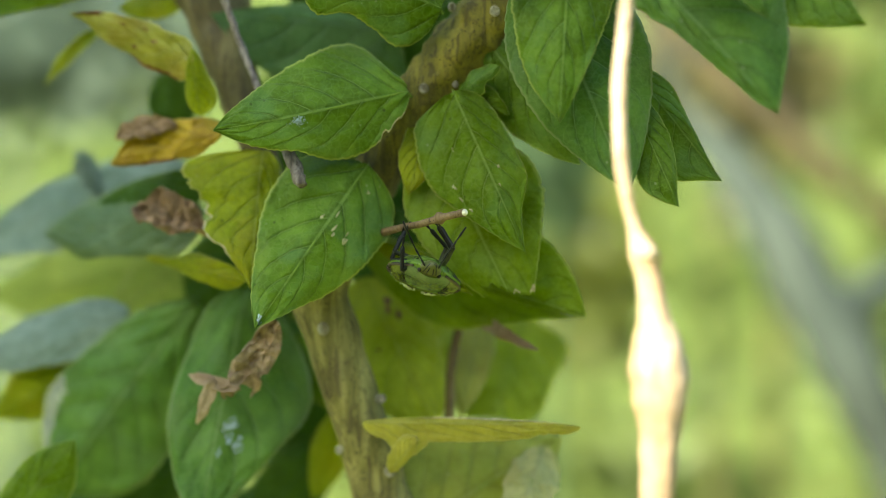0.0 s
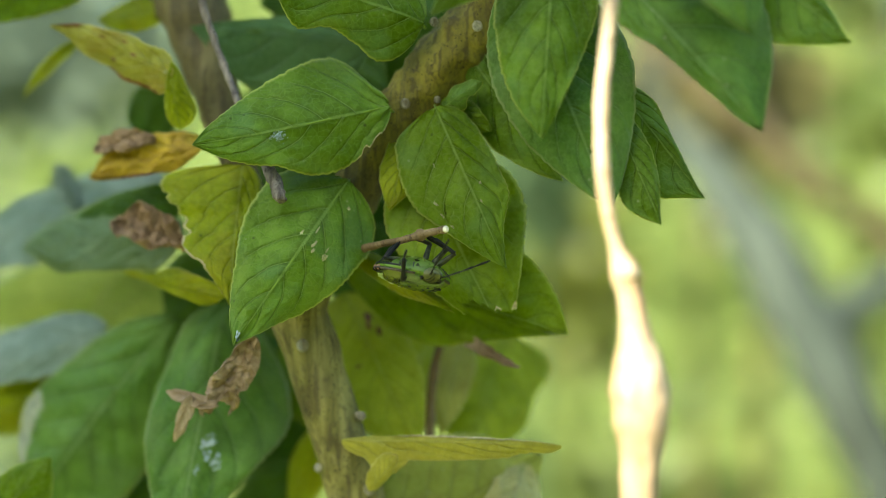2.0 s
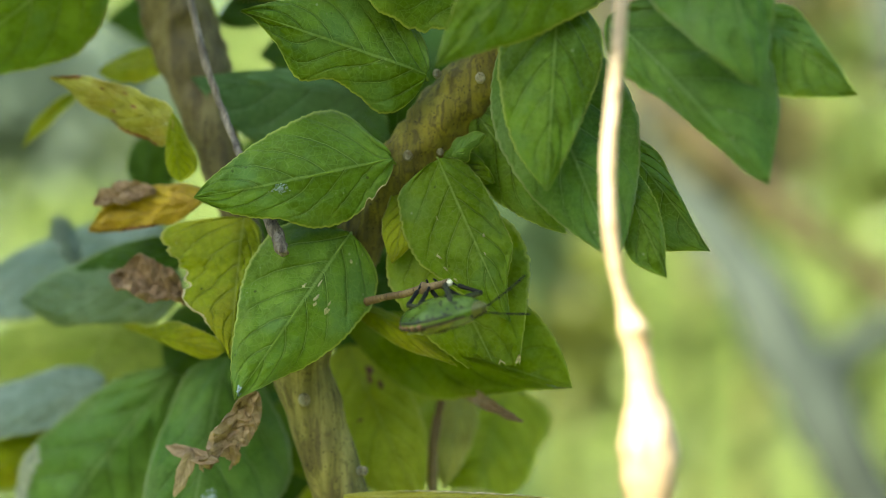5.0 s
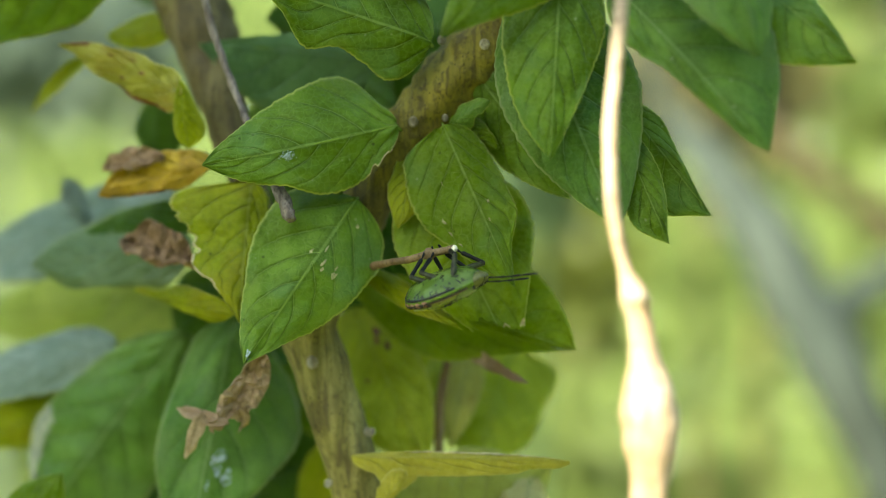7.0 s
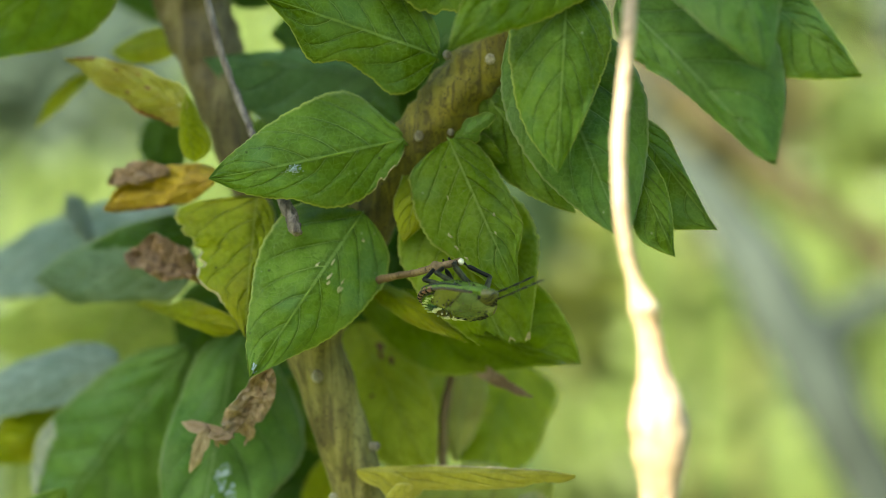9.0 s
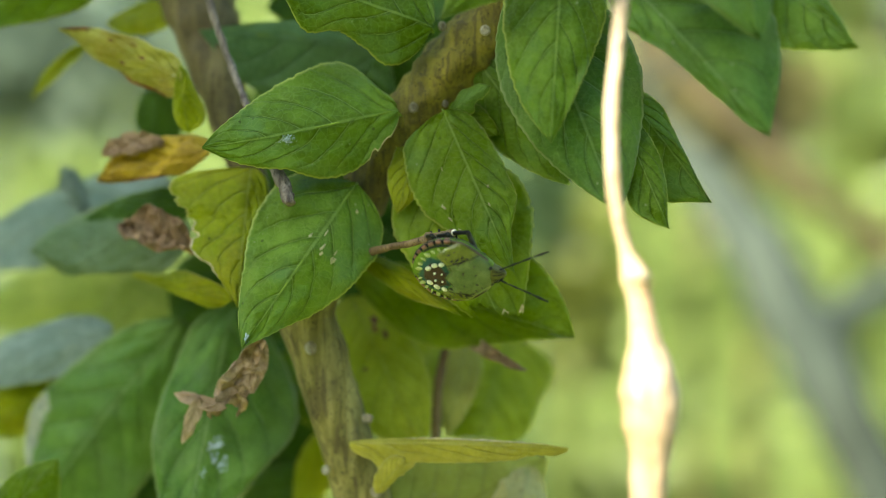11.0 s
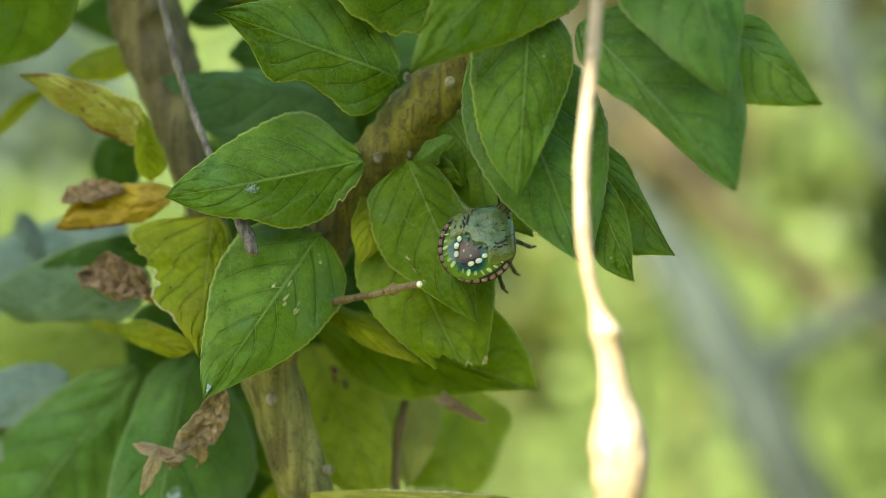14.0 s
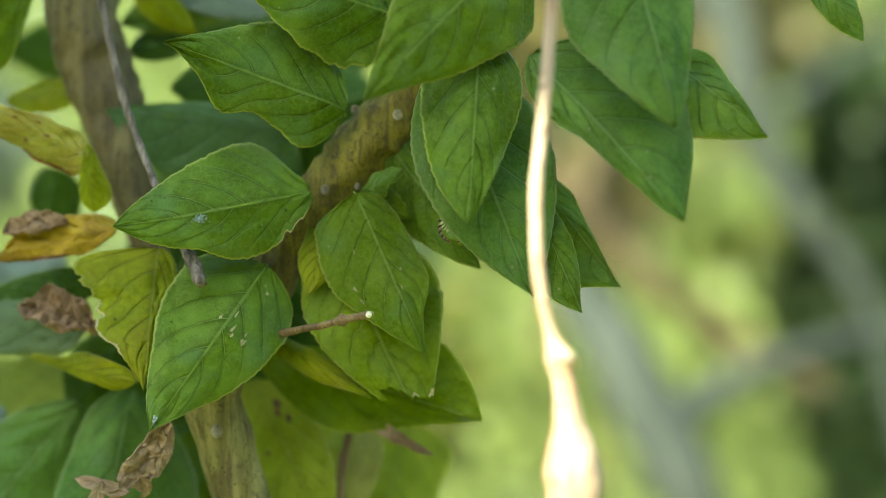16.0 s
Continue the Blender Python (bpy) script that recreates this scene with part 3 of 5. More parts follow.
# ---- an unseen tree added behind the eye, whose crown is shaped to shade the shrub ----
def shade_tree():
    tree = tagged(new("tree"), "unseen leafy tree added to shade the shrub", "tree")
    c = mm(10, 215, 5) + TO_SUN * 0.6
    tree.location = (-0.75, -0.62, 0)
    bm = bmesh.new()
    o = Vector(tree.location)
    tube(bm, [(Vector((0, 0, -0.05)), 0.07), (Vector((0.02, 0, 0.6)), 0.055), (c - o + Vector((-0.05, -0.05, -0.1)), 0.035), (c - o + Vector((0, 0, 0.3)), 0.012)], 8, 14, 0.15, 5, 20)
    part("trunk", bm, TRUNK, tree)
    return tree, c


tree, crown_centre = shade_tree()
side_way = TO_SUN.cross(Vector((0, 0, 1))).normalized()
rise_way = side_way.cross(TO_SUN).normalized()


def crown(seed, count, shade_edge, size=0.028):
    """Dense foliage laid across the sun's way, open where the vine catches the sun."""
    rnd = random.Random(seed)
    verts, faces = [], []
    made = 0
    while made < count:
        x, y = rnd.uniform(-0.11, 0.14), rnd.uniform(-0.11, 0.11)
        if not shade_edge(x, y):
            continue
        made += 1
        c = crown_centre + side_way * x + rise_way * y + TO_SUN * rnd.uniform(-0.05, 0.12)
        a = (side_way * rnd.gauss(0, 1) + rise_way * rnd.gauss(0, 1) + TO_SUN * rnd.gauss(0, 0.3)).normalized()
        n = (TO_SUN + side_way * rnd.gauss(0, 0.25) + rise_way * rnd.gauss(0, 0.25)).normalized()
        b = a.cross(n).normalized()
        l = size * rnd.uniform(0.8, 1.2)
        w = l * 0.55
        i = len(verts)
        verts += [c - a * l / 2, c + b * w / 2, c + a * l / 2, c - b * w / 2, c + n * w * 0.1]
        faces += [(i, i + 1, i + 4), (i + 1, i + 2, i + 4), (i + 2, i + 3, i + 4), (i + 3, i, i + 4)]
    me = bpy.data.meshes.new("crown")
    me.from_pydata([v - Vector(tree.location) for v in verts], [], faces)
    me.materials.append(FAR_GREEN)
    ob = new("crown", me)
    ob.parent = tree
    ob["kind"] = "stuff"


def covered(x, y):
    """Where the crown closes the sun's way; the low vine stays in the open."""
    return x > -0.010 or (y > 0.0175 and x > -0.2)


def covered_edge(x, y):
    return (-0.014 < x < 0.03 and abs(y) < 0.1) or (0.0118 < y < 0.06 and -0.09 < x < 0.0)


crown(21, 1500, covered)
crown(22, 900, covered_edge, 0.011)


# ---- the dry vine in the sun ----
def vine():
    thing = tagged(new("dry_vine"), "dry straw-coloured vine with a swollen node in full sun", "vine")
    bm = bmesh.new()
    tube(bm, [(Vector((0.06, 0.30, 2.2)), 0.00150), (Vector((0.032, 0.19, 1.1)), 0.00132), (mm(*(22.1, 188.0, 44.4)), 0.00077), (mm(*(20.8, 187.0, 28.2)), 0.00081), (mm(*(19.8, 186.0, 17.9)), 0.00082), (mm(*(20.2, 185.0, 7.7)), 0.00081),
              (mm(*(21.5, 185.0, 2.0)), 0.00084), (mm(*(22.4, 185.0, -0.6)), 0.00164), (mm(*(23.0, 185.0, -3.1)), 0.00136), (mm(*(23.6, 185.0, -7.5)), 0.00188), (mm(*(24.1, 185.0, -12.6)), 0.00328), (mm(*(24.3, 185.0, -16.4)), 0.00320),
              (mm(*(24.2, 185.0, -20.8)), 0.00226), (mm(*(24.0, 185.0, -25.9)), 0.00206), (mm(*(23.6, 185.0, -32.8)), 0.00150), (Vector((0.02, 0.185, 0.6)), 0.00150), (Vector((0.03, 0.2, -0.02)), 0.00188)], 8, 16, 0.10, 4, 420.0)
    part("stem", bm, STRAW, thing)
    bm = bmesh.new()
    tube(bm, [(mm(*(21.0, 179.0, 0.6)), 0.00038), (mm(*(21.7, 178.0, -0.3)), 0.00084), (mm(*(22.8, 179.0, -0.9)), 0.00066), (mm(*(23.8, 185.0, -1.3)), 0.00028)], 4, 8, 0.2, 7, 900.0)
    part("node", bm, STRAW, thing)


vine()

# ---- the shrub ----
shrub = tagged(new("shrub"), "green-leaved shrub with yellowing and dead leaves", "shrub")


def stem(name, points, material, sides=18, rough=0.12, seed=1, freq=260.0, label=""):
    bm = bmesh.new()
    tube(bm, points, 8, sides, rough, seed, freq)
    return part(name, bm, material, shrub, label)


def scar(at, r, parent, tilt=0.0):
    """A pale corky leaf scar: a low ring with a dimple."""
    bm = bmesh.new()
    c = mm(*at)
    blob(bm, c + Vector((0, r * 0.15, 0)), (r * 0.75, r * 0.30, r * 0.85))
    tube(bm, [(c + Vector((r * 0.5 * math.cos(k * 0.9), -r * 0.12, r * 0.6 * math.sin(k * 0.9))), r * 0.2) for k in range(7)], 3, 6)
    part("leaf_scar", bm, CORK, parent)


main_stem = stem("stem", [(Vector((0.03, 0.25, -0.03)), 0.009), (Vector((0.012, 0.245, 0.4)), 0.007), (mm(*(3.0, 239.0, -75.0)), 0.0050), (mm(*(-5.8, 236.0, -43.6)), 0.0043), (mm(*(-8.6, 235.0, -35.3)), 0.0041), (mm(*(-11.2, 233.5, -26.2)), 0.0038), (mm(*(-13.5, 232.5, -18.9)), 0.0039), (mm(*(-15.7, 232.0, -11.7)), 0.0040), (mm(*(-17.3, 231.5, -6.2)), 0.0040),
                          (mm(*(-14.6, 231.0, 0.9)), 0.0037), (mm(*(-11.3, 230.5, 7.2)), 0.0033)], STEM, 24, 0.07, 2, 300.0, "olive-brown ridged stem with pale leaf scars")
upper_stem = stem("stem", [(mm(*(-13.1, 231.0, 3.6)), 0.0033), (mm(*(-9.4, 230.0, 10.3)), 0.0035), (mm(*(-4.6, 229.0, 18.9)), 0.0035), (mm(*(0.5, 228.0, 25.4)), 0.0041), (mm(*(5.9, 228.0, 31.2)), 0.0043), (mm(*(12.9, 227.0, 40.4)), 0.0036),
                           (mm(*(21.2, 225.0, 53.9)), 0.003), (mm(*(27.8, 222.0, 72.9)), 0.002)], MOSSY, 24, 0.26, 3, 480.0, "mossy brown upper stem with knobbly nodes")
stem("stem", [(mm(*(-16.1, 237.0, -10.4)), 0.003), (mm(*(-23.3, 240.0, 4.2)), 0.0024), (mm(*(-29.3, 241.0, 21.8)), 0.0029), (mm(*(-32.6, 244.0, 32.8)), 0.0044), (mm(*(-35.4, 246.0, 40.6)), 0.0053), (mm(*(-37.6, 246.0, 47.5)), 0.0053), (mm(*(-39.9, 250.0, 63.3)), 0.0052)], SIDEBARK, 22, 0.22, 5, 420.0, "olive-brown side stem with pale scars")
for at, r in (((-16.5, 227.75, -11.0), 0.0011), ((-9.0, 231.0, -20.9), 0.0008), ((-8.5, 230.0, -20.8), 0.0008), ((-14.5, 231.0, -28.1), 0.0008), ((-2.6, 224.5, 21.8), 0.0009), ((7.0, 223.6, 32.2), 0.0009), ((1.7, 224.0, 22.3), 0.0006),
              ((1.2, 224.0, 32.8), 0.0008), ((-7.4, 230.5, -26.3), 0.0006), ((-7.4, 230.5, -31.0), 0.0011)):
    scar(at, r, main_stem)
# dead twigs
stem("twig", [(mm(*(-34.8, 232.0, 52.4)), 0.0005), (mm(*(-30.7, 231.0, 35.6)), 0.0005), (mm(*(-27.8, 230.0, 27.6)), 0.00048), (mm(*(-24.5, 227.0, 20.2)), 0.00052), (mm(*(-20.9, 222.0, 13.4)), 0.00075), (mm(*(-19.4, 219.6, 10.2)), 0.00085), (mm(*(-18.7, 218.5, 8.4)), 0.00065)], GREYTWIG, 12, 0.55, 8, 1300.0, "thin grey-purple dead twig")
twig = stem("twig", [(mm(*(-11.3, 230.0, 1.3)), 0.0007), (mm(*(-6.4, 222.0, 2.7)), 0.0005), (mm(*(-2.9, 217.0, 3.3)), 0.00048), (mm(*(-1.0, 215.5, 3.8)), 0.0005), (mm(*(-0.4, 215.0, 4.0)), 0.00078), (mm(*(0.3, 214.6, 4.2)), 0.0005), (mm(*(2.8, 213.5, 4.7)), 0.00052)], REDTWIG, 10, 0.25, 9, 900.0, "short brown broken twig with a pale tip")
bm = bmesh.new()
blob(bm, mm(*(2.8, 213.0, 4.7)), (0.00040, 0.00036, 0.00044))
part("tip", bm, TIPWOOD, twig)
stem("twig", [(mm(*(2.6, 244.0, -10.8)), 0.0006), (mm(*(1.3, 244.0, -16.6)), 0.0007), (mm(*(1.0, 244.0, -23.3)), 0.0007), (mm(*(1.1, 244.0, -34.9)), 0.0008)], REDTWIG, 8, 0.3, 10, 700.0)

# leaves near the bug
leaf_mould = leaf((-4.6, 222.0, 21.2), (-30.1, 216.0, 15.5), (2.8, 4.93, 6.57, 6.58, 4.81, 3.43, 1.62), (3.69, 9.3, 10.04, 8.83, 7.3, 4.65, 2.28), GREEN, shrub, roll=10, fold=-20, stalk=1.4, seed=1, sway=-0.02,
     bites=((0.10, -1, 0.12, 0.03), (0.17, -1, 0.12, 0.02)), label="green ovate leaf with a whitish spot")
leaf_scratched = leaf((-10.2, 224.0, 11.4), (-24.7, 217.0, -10.5), (5.21, 7.82, 8.06, 7.49, 5.99, 3.36, 1.48), (5.84, 8.88, 9.51, 8.9, 6.87, 4.58, 2.33), GREEN, shrub, roll=-2, fold=-19, stalk=1.2, seed=2, label="large green leaf with pale scratches")
leaf_light = leaf((1.4, 222.0, 21.2), (10.9, 218.5, -0.4), (2.6, 3.9, 4.4, 4.64, 4.37, 1.82, 0.63), (6.0, 7.7, 8.5, 8.37, 6.33, 3.91, 1.68), FRESH, shrub, roll=2, fold=-17, stalk=1.2, seed=3, label="light green ovate leaf", waves=1.3)
leaf_torn = leaf((-2.0, 227.0, 16.2), (11.5, 223.0, -11.4), (4.0, 8.0, 10.6, 10.6, 7.8, 4.6, 2.0), (3.5, 6.2, 7.9, 7.5, 5.72, 3.1, 1.2), LIGHTENED, shrub, roll=-2, fold=-6, seed=4, cut=(0.82, -0.04, 0.74, 0.06), label="light green leaf with a torn brown tip")
leaf((-1.5, 226.0, 18.6), (-4.7, 224.0, 7.3), (2.6, 0.45, 0.75), (2.8, 0.45, 0.7), LIME, shrub, roll=10, fold=-5, wave=0.02, relief=0.004, seed=5, rows=28, cols=6)
leaf((2.1, 224.0, 20.9), (7.5, 220.0, 24.3), (2.0, 0.5, 0.6), (1.7, 0.4, 0.8), GREEN, shrub, roll=-20, fold=-25, seed=6, rows=24, cols=6, wave=0.1, bites=((0.6, 1, 0.5, 0.15),), label="small torn leaf")
leaf((2.4, 225.0, 22.4), (8.8, 223.0, 18.0), (1.9, 0.5, 0.6), (2.3, 0.4, 0.8), FRESH, shrub, roll=20, fold=-15, seed=7, rows=24, cols=6, wave=0.1, bites=((0.4, 1, 0.6, 0.12),))
# this leaf and the next take the lightened green in place of missing light
leaf_below = leaf((-3.2, 233.0, -2.2), (19.8, 228.0, -9.3), (3.53, 6.43, 8.8, 9.6, 9.0, 6.72, 3.44), (0.3, 0.5, 0.6, 0.6, 0.87, 0.7, 0.46), LIGHTENED, shrub, roll=10, fold=-3, bend=0.02, seed=8, label="green leaf pointing away from the stem, lightened to look lit")
leaf((-11.5, 241.0, -0.8), (19.9, 231.0, -9.5), (1.46, 3.0, 3.9, 4.22, 4.08, 2.58, 1.11), (1.8, 4.4, 6.58, 6.85, 4.82, 2.61, 1.05), LIGHTENED, shrub, roll=4, fold=-4, bend=-0.02, seed=70)
leaf((-10.3, 233.0, 2.3), (4.1, 224.0, -6.3), (1.6, 0.5, 0.8), (2.0, 0.4, 0.9), LIME, shrub, roll=-10, fold=-25, seed=9, wave=0.08)
leaf_eaten = leaf((-24.9, 230.0, 13.8), (-26.1, 224.0, -5.5), (1.8, 2.65, 2.38, 1.43, 0.8, 0.5, 0.3), (8.5, 11.3, 9.6, 7.4, 7.0, 3.3, 1.2), LIME, shrub, roll=2, fold=-8, seed=10, bites=((0.33, 1, 0.10, 0.03), (0.40, 1, 0.14, 0.035), (0.50, 1, 0.10, 0.03), (0.72, 1, 0.12, 0.03), (0.24, 1, 0.05, 0.02)), label="yellow-green leaf with an eaten edge")
leaf((-43.2, 240.0, -1.2), (-27.4, 230.0, -4.6), (0.5, 0.8, 0.9, 2.3, 2.5, 2.2, 1.4), (0.2, 0.4, 0.65, 0.99, 1.34, 1.97, 1.2), LIME, shrub, roll=15, fold=-15, seed=11, wave=0.08)

# upper leaves
leaf_yellowing = leaf((-34.6, 230.0, 25.9), (-53.0, 236.0, 33.6), (3.0, 3.76, 3.75, 3.57, 2.89, 1.82, 0.78), (1.62, 2.59, 2.63, 2.44, 2.16, 1.64, 0.74), YELLOW, shrub, roll=-20, fold=-14, bend=-0.05, seed=12, sway=0.0, crumple=0.05, wave=0.08, waves=3.0, label="yellowing leaf with a curled brown tip")
leaf((-34.9, 230.0, 28.0), (-33.8, 231.0, 18.5), (0.4, 0.9, 1.38, 1.93, 2.45, 2.5, 1.7), (0.3, 0.8, 1.28, 1.76, 2.09, 1.88, 1.25), LIME, shrub, roll=15, fold=-16, seed=13, label="small yellow-green curled leaf")
leaf((-52.0, 250.0, 33.0), (-61.8, 256.0, 25.3), (1.2, 0.4, 0.8), (1.4, 0.4, 0.8), LIME, shrub, roll=20, fold=20, seed=14)
leaf((-37.8, 244.0, 37.4), (-48.9, 250.0, 36.3), (2.7, 0.4, 0.6), (2.4, 0.4, 0.6), LIME, shrub, roll=10, fold=-10, seed=15)
leaf((-43.7, 236.0, 54.2), (-73.6, 242.0, 32.3), (2.6, 6.1, 9.2, 9.6, 7.0, 3.95, 1.62), (2.4, 5.4, 9.0, 8.8, 8.1, 6.0, 2.56), FRESH, shrub, roll=-10, fold=-10, seed=59)
leaf((-4.4, 244.0, 31.6), (-33.9, 240.0, 34.2), (2.3, 5.3, 8.01, 9.09, 8.92, 6.64, 2.9), (1.4, 3.1, 3.39, 3.12, 2.35, 1.37, 0.56), TEAL, shrub, roll=8, fold=-10, seed=17, label="dark green leaf in the shade")
leaf((-14.7, 248.0, 35.7), (-5.1, 240.0, 24.7), (3.7, 0.4, 0.8), (4.5, 0.4, 0.8), SHADE_GREEN, shrub, roll=8, fold=-10, seed=18)
leaf((-0.1, 222.0, 32.3), (-24.3, 216.0, 39.6), (4.65, 6.86, 5.66, 4.7, 6.3, 2.7, 0.51), (4.24, 7.23, 9.0, 8.8, 6.8, 4.0, 1.72), GREEN, shrub, roll=4, fold=-18, seed=19, stalk=1.4, wave=0.035, label="green leaf with a wavy edge")
leaf((6.6, 221.0, 45.2), (-16.9, 214.0, 49.6), (8.9, 0.2, 0.9), (6.7, 0.3, 0.9), GREEN, shrub, roll=4, fold=-18, seed=20, bites=((0.16, -1, 0.1, 0.05),))
leaf((-10.3, 244.0, 50.1), (-28.1, 250.0, 54.1), (2.5, 0.4, 0.7), (3.4, 0.4, 0.7), GREYGREEN, shrub, roll=4, fold=-10, seed=60)
leaf((-10.8, 247.0, 54.5), (-32.8, 251.0, 48.8), (4.0, 0.5, 0.6), (4.6, 0.5, 0.6), GREEN, shrub, roll=6, fold=-10, seed=80)
leaf((-21.1, 248.0, 46.4), (-31.5, 252.0, 44.7), (2.4, 0.5, 0.5), (3.6, 0.5, 0.5), SHADE_GREEN, shrub, roll=6, fold=-10, seed=81)
leaf((-10.9, 252.0, 40.7), (-25.1, 252.0, 39.3), (3.4, 0.5, 0.6), (4.2, 0.5, 0.6), SHADE_GREEN, shrub, roll=6, fold=-10, seed=82)
leaf((-30.1, 244.0, 52.7), (-21.1, 247.0, 46.7), (2.5, 0.4, 0.7), (2.5, 0.4, 0.7), LIME, shrub, roll=4, fold=-10, seed=61)
leaf((20.7, 208.0, 52.3), (0.8, 200.0, 30.2), (5.43, 9.2, 9.48, 7.93, 6.16, 3.51, 1.48), (6.5, 9.3, 9.48, 7.9, 5.89, 3.39, 1.42), FRESH, shrub, roll=-4, fold=-18, seed=21, label="light green leaf close to the vine")
leaf((16.2, 209.0, 41.5), (14.4, 204.5, 15.7), (2.9, 5.66, 6.36, 5.61, 4.28, 2.68, 1.22), (3.6, 6.9, 7.35, 7.14, 6.13, 4.45, 2.06), GREEN, shrub, roll=3, fold=-20, seed=22)
leaf((11.1, 214.0, 37.8), (23.6, 209.0, 7.1), (3.5, 7.56, 10.2, 10.44, 8.85, 5.84, 2.74), (2.6, 5.6, 7.6, 8.0, 7.0, 4.6, 2.1), BLUEGREEN, shrub, roll=0, fold=-16, seed=23)
leaf((4.3, 227.0, 30.9), (18.5, 222.0, 11.3), (3.4, 0.4, 0.8), (5.1, 0.5, 0.7), GREEN, shrub, roll=6, fold=-12, seed=24)
leaf((23.9, 215.0, 20.7), (30.0, 210.0, 5.3), (0.9, 1.9, 2.5, 2.6, 2.2, 1.3, 0.4), (0.5, 1.0, 1.5, 2.57, 3.42, 3.17, 1.53), GREEN, shrub, roll=6, fold=-12, seed=25)
leaf((24.8, 222.0, 24.6), (36.6, 217.0, 8.9), (1.2, 2.6, 3.0, 2.2, 1.3, 0.55, 0.15), (1.0, 2.2, 3.7, 5.36, 6.6, 5.4, 2.2), GREEN, shrub, roll=-4, fold=-16, seed=26)
leaf((22.2, 206.0, 37.7), (40.2, 198.0, 16.2), (6.0, 9.6, 11.6, 12.0, 10.87, 7.51, 3.25), (2.2, 3.55, 3.78, 2.59, 1.91, 1.4, 1.04), BLUEGREEN, shrub, roll=2, fold=-16, seed=27, bites=((0.30, 1, 0.06, 0.04),))
leaf((33.2, 200.0, 52.5), (38.0, 194.0, 27.2), (3.2, 5.95, 6.84, 6.0, 4.78, 3.18, 1.75), (4.6, 8.87, 10.38, 9.9, 7.77, 5.09, 2.4), BLUEGREEN, shrub, roll=0, fold=-17, seed=28)
leaf((39.3, 206.0, 38.2), (51.0, 199.0, 27.1), (2.0, 3.66, 3.75, 2.99, 2.19, 1.26, 0.41), (1.4, 2.9, 4.6, 6.0, 5.8, 3.58, 1.6), GREEN, shrub, roll=-2, fold=-8, seed=29)
leaf((56.8, 202.0, 49.5), (63.6, 200.0, 39.6), (2.3, 0.55, 0.6), (2.1, 0.45, 0.7), GREEN, shrub, roll=5, fold=-12, seed=30)

# left leaves
leaf_orange = leaf((-30.9, 233.0, 16.6), (-47.7, 238.0, 12.3), (2.1, 0.4, 0.5), (3.7, 0.42, 0.6), ORANGE, shrub, roll=8, fold=-14, seed=31, wave=0.10, crumple=0.14, label="orange withering leaf with a brown edge")
leaf((-37.7, 234.0, 17.4), (-46.8, 237.0, 15.8), (1.5, 0.5, 0.5), (2.1, 0.6, 0.4), DEADDARK, shrub, roll=30, fold=20, crumple=0.28, seed=32, label="crumpled brown dead leaf edge")
leaf((-40.7, 262.0, 12.6), (-81.1, 278.0, -0.4), (8.2, 0.4, 0.7), (7.3, 0.4, 0.7), GREYGREEN, shrub, roll=35, fold=-8, seed=33, label="leaf with a blue-grey sheen put into its colour")
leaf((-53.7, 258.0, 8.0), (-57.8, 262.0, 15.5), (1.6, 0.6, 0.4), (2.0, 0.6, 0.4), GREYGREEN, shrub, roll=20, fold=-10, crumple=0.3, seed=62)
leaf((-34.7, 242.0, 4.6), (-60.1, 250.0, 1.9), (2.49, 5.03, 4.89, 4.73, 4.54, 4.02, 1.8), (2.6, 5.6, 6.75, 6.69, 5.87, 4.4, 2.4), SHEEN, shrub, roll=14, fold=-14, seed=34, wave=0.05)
leaf((-33.4, 241.0, 10.0), (-54.2, 250.0, 5.4), (3.0, 0.4, 0.7), (3.0, 0.4, 0.7), SHADE_GREEN, shrub, roll=-10, fold=-10, seed=35)
leaf((-33.0, 232.0, 2.6), (-44.0, 236.0, 5.6), (2.7, 0.7, 0.35), (3.4, 0.6, 0.4), DEADDARK, shrub, roll=20, fold=30, crumple=0.32, seed=36, label="crumpled brown dead leaf")
leaf((-51.9, 290.0, -3.9), (-83.8, 305.0, -8.8), (6.7, 0.4, 0.6), (5.7, 0.4, 0.6), PALEGREEN, shrub, roll=0, fold=-8, seed=37)
leaf((-41.3, 266.0, -2.6), (-55.2, 272.0, -11.5), (5.0, 0.4, 0.7), (5.0, 0.4, 0.7), PALEGREEN, shrub, roll=10, fold=-8, seed=38)
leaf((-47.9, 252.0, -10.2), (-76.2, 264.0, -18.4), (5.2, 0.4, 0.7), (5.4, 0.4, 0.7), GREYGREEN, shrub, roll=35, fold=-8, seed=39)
leaf_broad = leaf((-36.6, 246.0, -7.8), (-58.8, 252.0, -36.9), (2.2, 4.4, 6.6, 9.02, 10.47, 9.6, 6.0), (2.8, 6.2, 8.8, 10.4, 11.6, 11.2, 7.6), BLUEGREEN, shrub, roll=12, fold=-17, seed=40, label="broad green leaf with a greyish sheen painted on its edge")
leaf_spotted = leaf((-29.1, 246.0, -5.9), (-34.2, 231.0, -39.3), (4.4, 8.3, 11.7, 12.6, 9.74, 5.69, 1.9), (4.5, 6.73, 7.45, 7.95, 7.83, 5.79, 2.86), BLUEGREEN, shrub, roll=2, fold=-18, seed=41, label="broad green leaf with whitish spots")
leaf((-55.9, 258.0, -17.5), (-71.6, 264.0, -27.0), (4.9, 0.4, 0.7), (4.9, 0.4, 0.7), LIME, shrub, roll=-10, fold=-10, seed=42)
leaf((-64.0, 238.0, -40.9), (-52.5, 236.0, -27.3), (4.0, 0.5, 0.7), (4.9, 0.5, 0.7), FRESH, shrub, roll=-10, fold=-10, seed=63)
